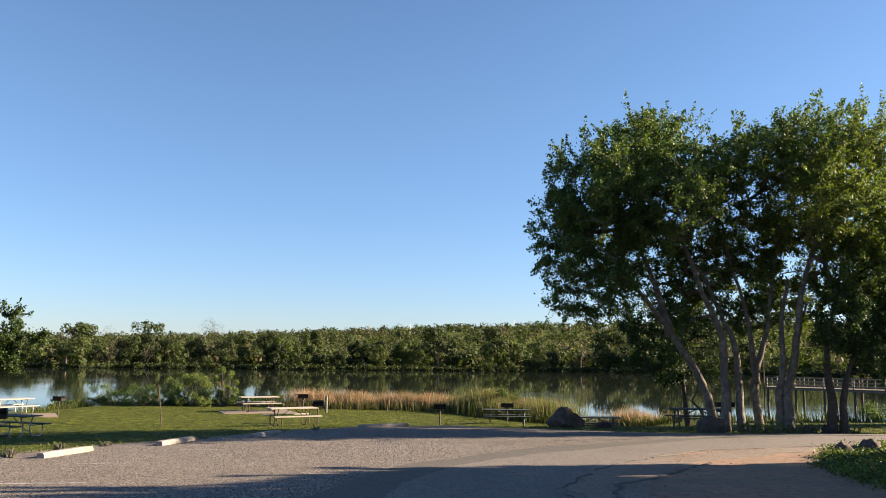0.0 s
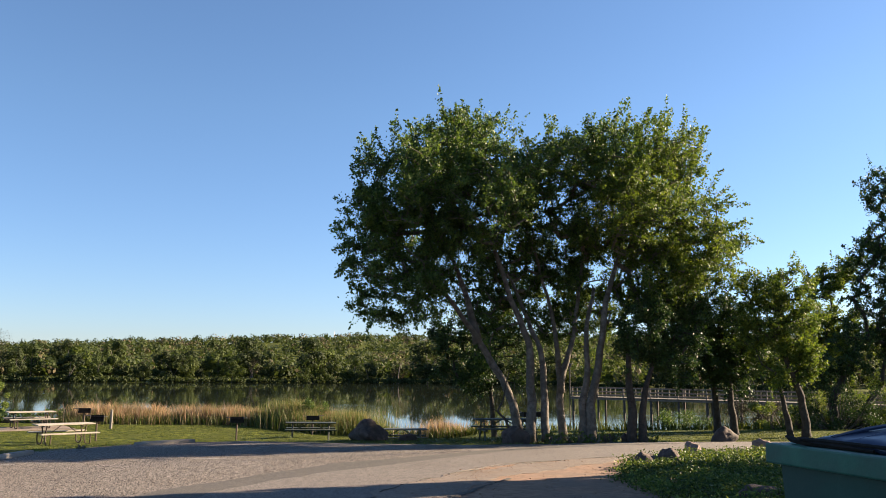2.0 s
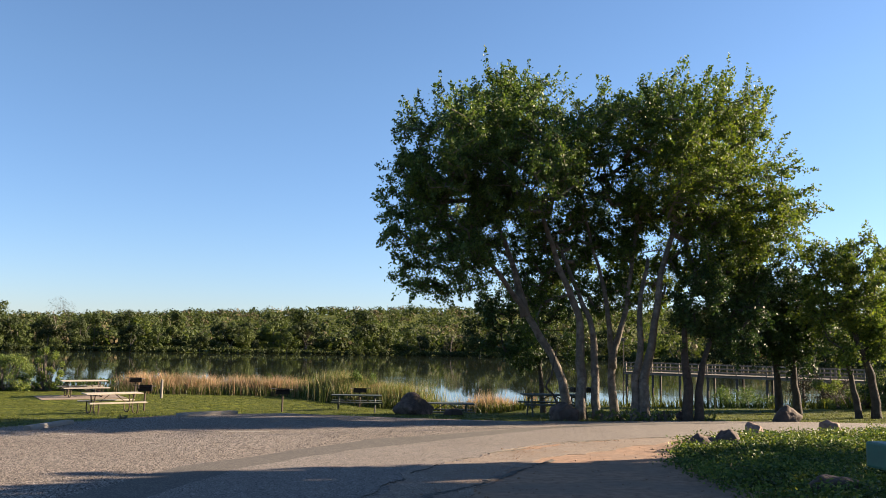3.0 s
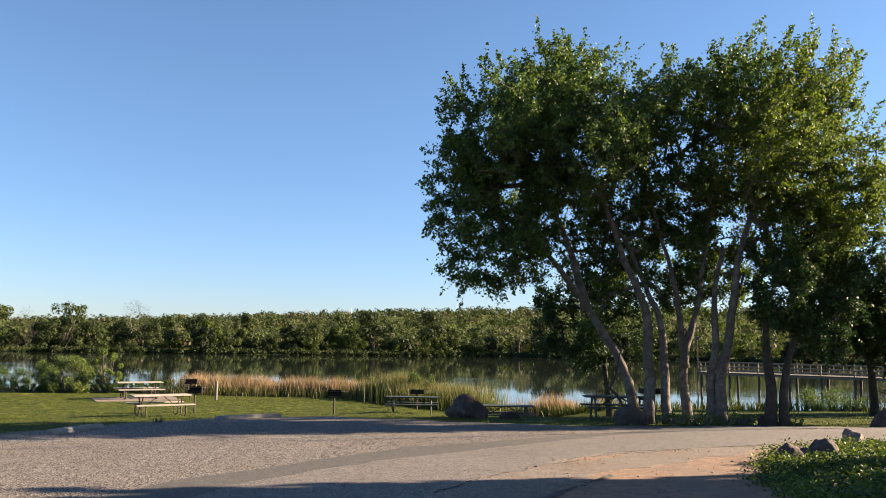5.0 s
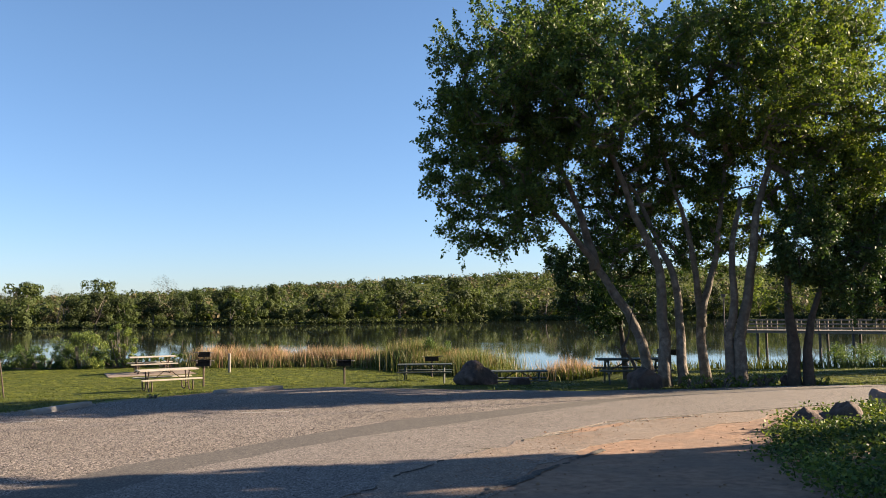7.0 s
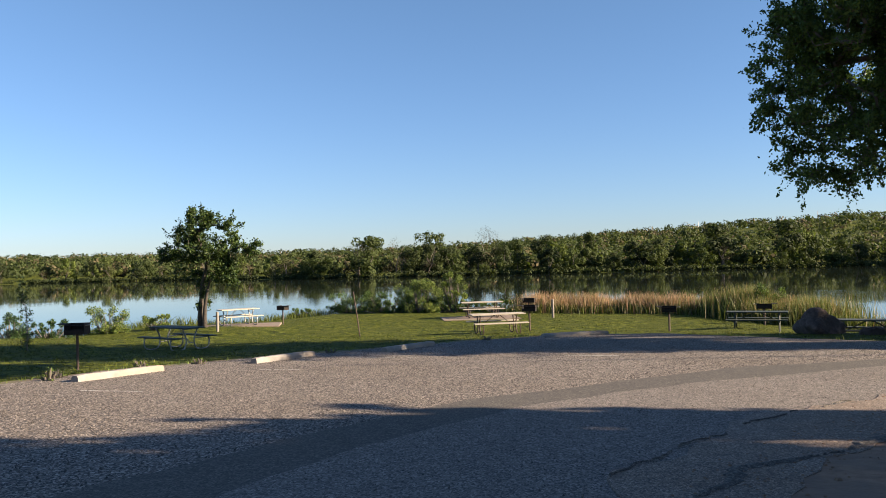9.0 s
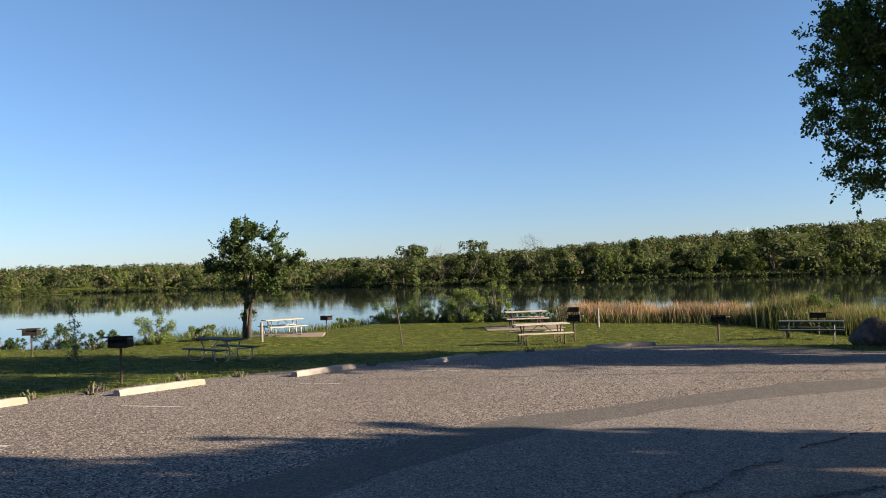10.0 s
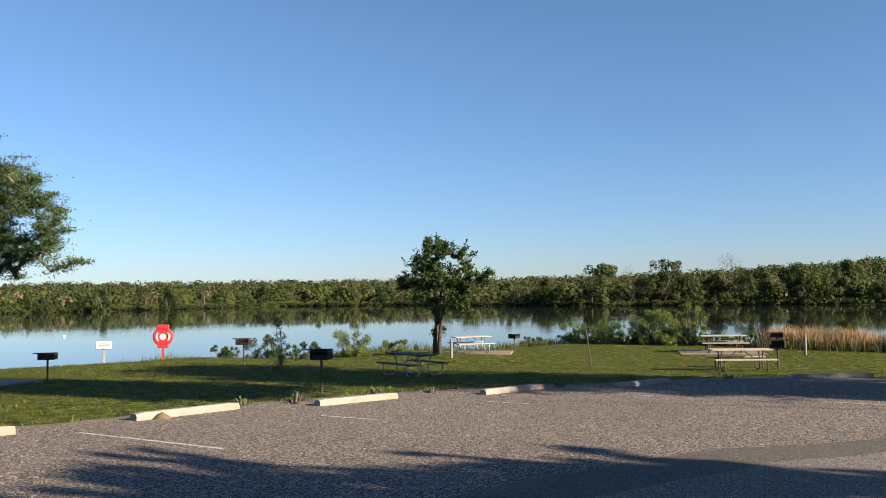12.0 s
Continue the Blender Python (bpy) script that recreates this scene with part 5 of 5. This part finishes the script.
def pier():
    """Timber fishing pier with a slatted rail on dark piles."""
    a, b = Vector((29.7, 75.3, 0)), Vector((58, 50, 0))
    L = (b - a).length
    turn = math.degrees(math.atan2(b.y - a.y, b.x - a.x))
    root = thing("pier", pose(a.x, a.y, WATER, 0, 0, turn), "long timber fishing pier with slatted railings over the lake", "pier")
    z = 1.72
    for k in range(int(L / 0.3)):
        part("deck_plank", box(bmesh.new(), (0.285, 2.6, 0.05), (0.15 + 0.3 * k, 0, z)), M_PIER, root) if k < 2 else None
    me = root.children[0].data
    for k in range(2, int(L / 0.3)):
        o = new("deck_plank", me)
        o.parent = root
        o.location = (0.3 * k, 0, 0)
    part("beam", box(bmesh.new(), (L, 0.14, 0.18), (L / 2, -1.15, z - 0.115)), M_PIER, root)
    part("beam", box(bmesh.new(), (L, 0.14, 0.18), (L / 2, 1.15, z - 0.115)), M_PIER, root)
    for k in range(int(L / 2.4) + 1):
        for s in (-1, 1):
            part("pile", tube(bmesh.new(), [(k * 2.4 + 0.2, s * 1.05, -1.3), (k * 2.4 + 0.2, s * 1.05, z - 0.05)], 0.11, 8), M_PILE, root)
            part("rail_post", box(bmesh.new(), (0.1, 0.1, 0.92), (k * 2.4 + 0.2, s * 1.25, z + 0.44)), M_PIER, root)
    for s in (-1, 1):
        for h in (0.2, 0.5, 0.84):
            part("rail_board", box(bmesh.new(), (L, 0.045, 0.085), (L / 2, s * 1.19, z + h)), M_PIER, root)
        for k in range(int(L / 1.2)):
            part("baluster", box(bmesh.new(), (0.07, 0.05, 0.74), (k * 1.2 + 0.6, s * 1.14, z + 0.47)), M_PIER, root)
    return root


pier()

# ---- plants of the shore, the island and the lawn ----


def bush(x, y, h, w, material, label, seed, n=900, leaf=0.13):
    rng = np.random.default_rng(seed)
    root = thing("bush", on_ground(x, y), label, "bush", "shore bushes")
    bl = [(rng.uniform(-0.5, 0.5) * w, rng.uniform(-0.3, 0.3) * w, h * (0.06 + 0.8 * rng.uniform(0, 1) ** 1.5), min(h, w) * rng.uniform(0.08, 0.19)) for _ in range(int(22 + 8 * w))]
    bm = bmesh.new()
    for b in bl:
        tube(bm, bend([(b[0] * 0.3, b[1] * 0.3, -0.1), (b[0] * 0.7, b[1] * 0.7, b[2] * 0.5), b[:3]], 3), [0.03, 0.028, 0.025, 0.02, 0.016, 0.012, 0.008], 5)
    part("stem_clump", bm, M_BARK, root)
    c = spread_points(bl, n, rng)
    leaves_mesh("foliage", c, leaf * rng.uniform(0.6, 1.4, n), rng, material, root)
    return root


BUSH = "leafy green bush at the water's edge"
for i, (x, y, h, w, mt) in enumerate(((-17.3, 57.2, 2.3, 2.8, M_WEED), (-14.9, 57.4, 3.1, 1.5, M_WEED), (-19.9, 58.0, 1.5, 3.8, M_LEAF), (-22.8, 58.0, 1.7, 2.8, M_LEAF), (-12.0, 58, 0.9, 3.0, M_LEAF), (-17.5, 57.6, 1.0, 3.6, M_LEAF3), (-14.8, 57.6, 0.9, 3.2, M_LEAF3),
                                   (-25.5, 56.0, 0.8, 1.6, M_LEAF), (-28.5, 41.0, 1.5, 2.0, M_WEED), (-26.3, 42.2, 0.9, 1.6, M_WEED), (-30.2, 36.4, 1.3, 2.2, M_LEAF3), (-29.0, 37.6, 1.0, 1.8, M_LEAF3),
                                   (-31.5, 34.8, 0.7, 1.6, M_LEAF3), (4.2, 53.5, 2.2, 1.6, M_LEAF), (24.6, 45.0, 2.6, 3.4, M_LEAF), (24.0, 41.5, 1.0, 2.6, M_WEED), (27.2, 42.0, 2.4, 3.0, M_FARB), (27.0, 36.0, 2.2, 3.4, M_LEAF3), (31, 37, 2.6, 4, M_LEAF2),
                                   (25.5, 37.5, 1.4, 3.0, M_WEED), (-36, 44, 0.7, 1.5, M_WEED), (35, 34, 3.2, 5, M_LEAF), (29, 39, 2.0, 3, M_WEED))):
    bush(x, y, h, w, mt, BUSH if mt is not M_FARB else "dry twiggy brush near the water", 200 + i, int(1000 + 1300 * h * w), 0.08)


def sapling(x, y):
    make_tree("sapling", [[(x, y, gz(x, y) - 0.05), (x + 0.02, y, gz(x, y) + 0.8), (x - 0.03, y, gz(x, y) + 1.5)]],
              [(x, y, gz(x, y) + 1.2, 0.26), (x + 0.06, y, gz(x, y) + 0.85, 0.25), (x, y, gz(x, y) + 0.35, 0.24), (x - 0.1, y, gz(x, y) + 1.65, 0.2)], 60, 8, 0.06, "thin dark sapling on the lawn", M_LEAF3, 0.02, 31, cluster=0.06, shoots=0.3)


sapling(-19.2, 27.05)


def scatter_blades(name, n, area, height, width, material, label, seed, lean=0.25, keep=None, category="reeds", freq=0.45, clump=None):
    rng = np.random.default_rng(seed)
    x, y = area(rng, n)
    z = ground_z(x, y)
    ok = z > WATER - 0.5
    if keep is not None:
        ok &= keep(x, y)
    x, y, z = x[ok], y[ok], z[ok]
    k = len(x)
    patch = np.array([0.55 + 0.9 * (0.5 + 0.5 * noise.noise(Vector((a * freq, b * freq, seed)))) for a, b in zip(x, y)])
    if clump is not None:
        ok = patch > clump + rng.uniform(-0.15, 0.15, k)
        x, y, z, patch = x[ok], y[ok], z[ok], patch[ok]
        k = len(x)
    ob = blades_mesh(name, np.stack([x, y, z - 0.02], 1), height * rng.uniform(0.55, 1.15, k) * patch, width * rng.uniform(0.7, 1.3, k), rng, material, lean)
    return tagged(ob, label, category, kind="stuff")


def along(points, spread):
    P = np.array(points, float)

    def area(rng, n):
        k = rng.integers(0, len(P) - 1, n)
        t = rng.uniform(0, 1, n)[:, None]
        q = P[k] * (1 - t) + P[k + 1] * t
        return q[:, 0] + rng.normal(0, spread, n), q[:, 1] + rng.normal(0, spread, n)
    return area


scatter_blades("dry_reeds", 24000, along([(-10, 58.5), (-7, 58), (-3, 57.5), (0, 57), (3, 55.5), (6, 53)], 0.75), 1.2, 0.028, M_REED, "dry pinkish reeds along the shore", 51, 0.22, freq=0.8)
scatter_blades("green_reeds", 9000, along([(-11, 57.3), (-7, 57), (-3, 56.5), (0, 56), (3, 54.5), (6, 51.5)], 0.55), 0.62, 0.026, M_REEDG, "low green reeds in front of the dry ones", 58, 0.3, freq=0.7)
scatter_blades("green_reeds", 15000, along([(2.5, 55), (4.5, 53.5), (7, 51.8)], 1.0), 1.45, 0.026, M_REEDG, "tall green and straw reeds by the water", 52, 0.16)
scatter_blades("shore_grass", 9000, along([(-10, 57), (0, 56), (6, 51), (9.5, 46), (12, 43), (18, 40.5), (24, 38.5), (30, 38)], 0.6), 0.6, 0.035, M_BLADE, "rank green grass along the bank", 53, 0.3)
scatter_blades("dry_reeds", 4000, along([(10.5, 46.5), (12.5, 45)], 0.9), 1.0, 0.026, M_REED, "dry reeds on the small point", 54, 0.18)
scatter_blades("shore_grass", 5000, along([(-34, 28), (-35, 36), (-32, 42), (-31, 47), (-26, 52), (-25, 58), (-18, 60), (-11, 59)], 0.5), 0.55, 0.03, M_BLADE, "rank green grass along the bank", 55, 0.3)


def in_lot(x, y, grow=0.0):
    ex, ey = np.array([p[0] for p in LOT_EDGE]), np.array([p[1] for p in LOT_EDGE])
    left = np.interp(y, ey[:8], ex[:8]) - grow
    top = np.interp(x, ex[4:], ey[4:]) + grow
    return (x > left) & (y < top)


def lawn_area(rng, n):
    y = 10 + 45 * rng.uniform(0, 1, n) ** 1.3
    return rng.uniform(-34, 24, n), y


scatter_blades("lawn_grass", 300000, lawn_area, 0.075, 0.017, M_BLADE, "short mown grass blades on the lawn", 56, 0.9, lambda x, y: ~in_lot(x, y, 0.42) & (lake_distance(x, y) < -1.5), "grass", 1.7, 0.98)
scatter_blades("edge_weeds", 700, along([(x - 0.3, y + 0.25) for x, y in LOT_EDGE[:13]], 0.14), 0.13, 0.02, M_WEED, "straggling weeds along the lot's edge", 57, 0.45, None, "weeds")


def weed_island():
    """Low leafy weeds that cover the stony island."""
    rng = np.random.default_rng(61)
    n = 2600
    edge = [(6.4, 12.0), (6.8, 14.5), (7.3, 16.4), (8.2, 18.2), (9.5, 19.9), (11.6, 21.2), (14.5, 21.6)]
    ex, ey = np.array([p[0] for p in edge]), np.array([p[1] for p in edge])
    x, y = rng.uniform(6.2, 16, n), rng.uniform(10, 21.6, n)
    ok = (x > np.interp(y, ey, ex) + rng.normal(0, 0.12, n))
    x, y = x[ok], y[ok]
    h = rng.uniform(0.08, 0.27, len(x)) * np.array([0.6 + 0.8 * (0.5 + 0.5 * noise.noise(Vector((a, b, 3)))) for a, b in zip(x, y)])
    z = ground_z(x, y) + 0.05
    q = 60
    i = np.repeat(np.arange(len(x)), q)
    u = rng.uniform(0.05, 1, len(i))
    c = np.stack([x, y, z], 1)[i] + np.stack([rng.normal(0, 0.13, len(i)), rng.normal(0, 0.13, len(i)), u * h[i]], 1)
    ob = leaves_mesh("island_weeds", c, rng.uniform(0.03, 0.075, len(i)), rng, M_ISLE, flat=0.4)
    tagged(ob, "dense low leafy weeds on the stony island", "weeds", kind="stuff")
    bl = blades_mesh("island_grass", np.stack([x, y, z - 0.05], 1), h * 1.15, np.full(len(x), 0.014), rng, M_BLADE, 0.3)
    tagged(bl, "yellowish grass stalks among the weeds", "grass", kind="stuff")


weed_island()


def soil_mound():
    bm = bmesh.new()
    bmesh.ops.create_icosphere(bm, subdivisions=3, radius=0.5)
    for v in bm.verts:
        v.co *= 1 + 0.18 * noise.noise(v.co * 4)
        r = math.hypot(v.co.x, v.co.y)
        v.co.z = max(0.0, 0.21 * (1 - (r / 0.5) ** 1.2)) if v.co.z > 0 else -0.02
    bmesh.ops.scale(bm, vec=(0.36, 0.36, 0.6), verts=bm.verts)
    ob = part("soil_mound", bm, M_EDGE, smooth=True)
    ob.matrix_world = pose(-9.26, 15.15, gz(-9.26, 15.15) + 0.02, 0, 0, 20)
    tagged(ob, "small heap of reddish soil against a wheel stop", "soil mound")


soil_mound()
for i, (x, y, h, w) in enumerate(((10.6, 28.75, 0.4, 0.7), (11.3, 28.8, 0.45, 0.8), (12.5, 28.7, 0.4, 0.8), (11.9, 28.6, 0.35, 0.6), (14.1, 28.8, 0.3, 0.6))):
    tagged(bush(x, y, h, w, M_WEED, "low yellow-green weeds at the foot of the elms", 240 + i, 420, 0.07), group="weeds under the elms")


def gravel():
    """Loose stones on the dirt and along the edges of the paving."""
    rng = np.random.default_rng(71)
    n = 2600
    x, y = rng.uniform(2.2, 12, n), rng.uniform(2, 22, n)
    edge = np.interp(y, [2, 12.6, 15.4, 17.4, 19, 20.4, 22], [2.0, 2.5, 3.6, 4.4, 5.2, 6.6, 11])
    x = np.where(rng.uniform(size=n) < 0.5, edge + rng.normal(0.3, 0.35, n), x)
    ok = x > edge - 0.3
    x, y = x[ok], y[ok]
    s = rng.uniform(0.005, 0.014, len(x)) * np.where(rng.uniform(size=len(x)) < 0.03, 2.0, 1)
    z = -0.039 * y + 0.0122 * x + 0.055
    corners = np.array([(-1, -0.8, 0), (1, -0.7, 0), (0.9, 0.8, 0), (-0.8, 1, 0), (-0.5, -0.4, 1), (0.5, -0.4, 0.9), (0.45, 0.5, 1), (-0.4, 0.5, 0.8)])
    a = rng.uniform(0, 6.28, len(x))
    V, Fc = [], []
    for i in range(len(x)):
        c, d = math.cos(a[i]), math.sin(a[i])
        k = len(V)
        for p in corners:
            V.append((x[i] + (p[0] * c - p[1] * d) * s[i], y[i] + (p[0] * d + p[1] * c) * s[i], z[i] + p[2] * s[i] * 0.8 - 0.004))
        Fc += [(k + 4, k + 5, k + 6, k + 7), (k, k + 1, k + 5, k + 4), (k + 1, k + 2, k + 6, k + 5), (k + 2, k + 3, k + 7, k + 6), (k + 3, k, k + 4, k + 7)]
    tagged(mesh_ob("gravel", V, Fc, M_DIRT), "loose reddish stones scattered on the dirt", "gravel", kind="stuff")


gravel()
for i, (x, y, h) in enumerate(((-9.45, 18.35, 0.34), (-9.75, 18.9, 0.22), (-9.5, 20.9, 0.25), (-8.8, 22.0, 0.2), (-10.1, 17.6, 0.2), (-7.2, 25.3, 0.2), (-4.6, 30.6, 0.22))):
    tagged(bush(x, y, h, 0.35, M_WEED, "straggling green weed at the lot's edge", 260 + i, 70, 0.045), category="weed", group="weeds along the lot")


def radio_mast(x, y, top):
    z = gz(x, y)
    ob = part("radio_mast", tube(bmesh.new(), [(0, 0, 0), (0, 0, (top - z) * 0.6), (0, 0, top - z)], [0.3, 0.22, 0.12], 6), M_STEEL)
    ob.matrix_world = pose(x, y, z)
    tagged(ob, "thin distant mast rising above the wooded hill", "mast", "masts on the hill")


radio_mast(-24.6, 640.0, 26.0)
radio_mast(56.0, 640.0, 30.0)


def pier_lamp(x, y):
    root = thing("lamp_post", pose(x, y, WATER), "thin dark lamp post at the end of the pier", "lamp post")
    part("pole", tube(bmesh.new(), [(0, 0, -0.6), (0, 0, 4.5)], 0.06, 8), M_PILE, root)
    part("lamp_head", box(bmesh.new(), (0.3, 0.3, 0.28), (0, 0, 4.62), bevel=0.05), M_PILE, root)


pier_lamp(29.3, 75.6)


def loose_chips():
    """Stone chips standing proud of the worn lot and road."""
    rng = np.random.default_rng(77)
    n = 95000
    y = 8.5 + 25.5 * rng.uniform(0, 1, n) ** 0.9
    x = rng.uniform(-10, 9, n)
    right = np.interp(y, [8, 12.6, 14, 15.5, 17.4, 19, 20.4, 22], [1.6, 2.2, 2.6, 3.3, 4.1, 5.0, 6.4, 9])
    strip = np.interp(y, [8, 13.5, 16.8, 19.4, 21.7, 25.1], [-2.6, -1.6, -0.7, 0.9, 2.5, 6.9])
    road = np.interp(y, [8, 13.1, 16.2, 17.9, 19.5, 21.7, 24.8], [-0.95, -0.7, 0.1, 1.1, 2.3, 4.5, 7.6])
    ok = in_lot(x, y, -0.15) & (x < right) & ((x < strip) | ((x > road) & (rng.uniform(size=n) < 0.4)))
    x, y = x[ok], y[ok]
    k = len(x)
    s = rng.uniform(0.007, 0.018, k) * np.where(x > np.interp(y, [8, 16.8, 21.7, 25.1], [-1.5, -0.3, 3.5, 7.2]), 0.75, 1.0)
    z = -0.039 * y + 0.0122 * x + np.where(x > np.interp(y, [8, 16.8, 21.7, 25.1], [-1.5, -0.3, 3.5, 7.2]), 0.041, 0.029)
    a = rng.uniform(0, 6.28, k)
    V = np.zeros((k, 5, 3))
    for c in range(4):
        r = s * rng.uniform(0.75, 1.25, k)
        V[:, c] = np.stack([x + r * np.cos(a + c * 1.57), y + r * np.sin(a + c * 1.57), z], 1)
    V[:, 4] = np.stack([x + s * rng.uniform(-0.3, 0.3, k), y + s * rng.uniform(-0.3, 0.3, k), z + s * rng.uniform(0.7, 1.3, k)], 1)
    b = np.arange(k)[:, None] * 5
    F = np.stack([b + np.array([[c, (c + 1) % 4, 4]]) for c in range(4)], 1).reshape(-1)
    me = bpy.data.meshes.new("loose_chips")
    me.vertices.add(5 * k), me.loops.add(12 * k), me.polygons.add(4 * k)
    me.vertices.foreach_set("co", V.astype(np.float32).ravel())
    me.loops.foreach_set("vertex_index", F.astype(np.int32))
    me.polygons.foreach_set("loop_start", np.arange(0, 12 * k, 3, dtype=np.int32))
    me.update(calc_edges=True)
    me.materials.append(M_CHIP)
    tagged(new("loose_chips", me), "loose grey and tan stone chips on the lot", "gravel", kind="stuff")


loose_chips()


def dead_branch():
    bm = tube(bmesh.new(), bend([(9.34, 29.6, -0.77), (9.13, 29.6, -0.26), (8.87, 29.6, 0.03), (9.04, 29.6, 0.39), (9.15, 29.6, 0.96), (9.26, 29.6, 1.37)], 4), [0.05 - 0.0018 * i for i in range(21)], 7)
    tube(bm, bend([(8.94, 29.6, -0.07), (8.74, 29.6, 0.09), (8.64, 29.6, 0.13)], 3), 0.018, 5)
    tagged(part("dead_branch", bm, M_SHADEBARK, smooth=True), "bare crooked dead branch leaning by the elms", "branch")


dead_branch()


def lake_float():
    bm = bmesh.new()
    bmesh.ops.create_uvsphere(bm, u_segments=14, v_segments=9, radius=0.16)
    for v in bm.verts:
        v.co.z *= 0.8
    ob = part("float", bm, M_WHITE, smooth=True)
    ob.matrix_world = pose(-81.2, 53.9, WATER + 0.06)
    tagged(ob, "small pale float drifting on the lake", "float")


lake_float()
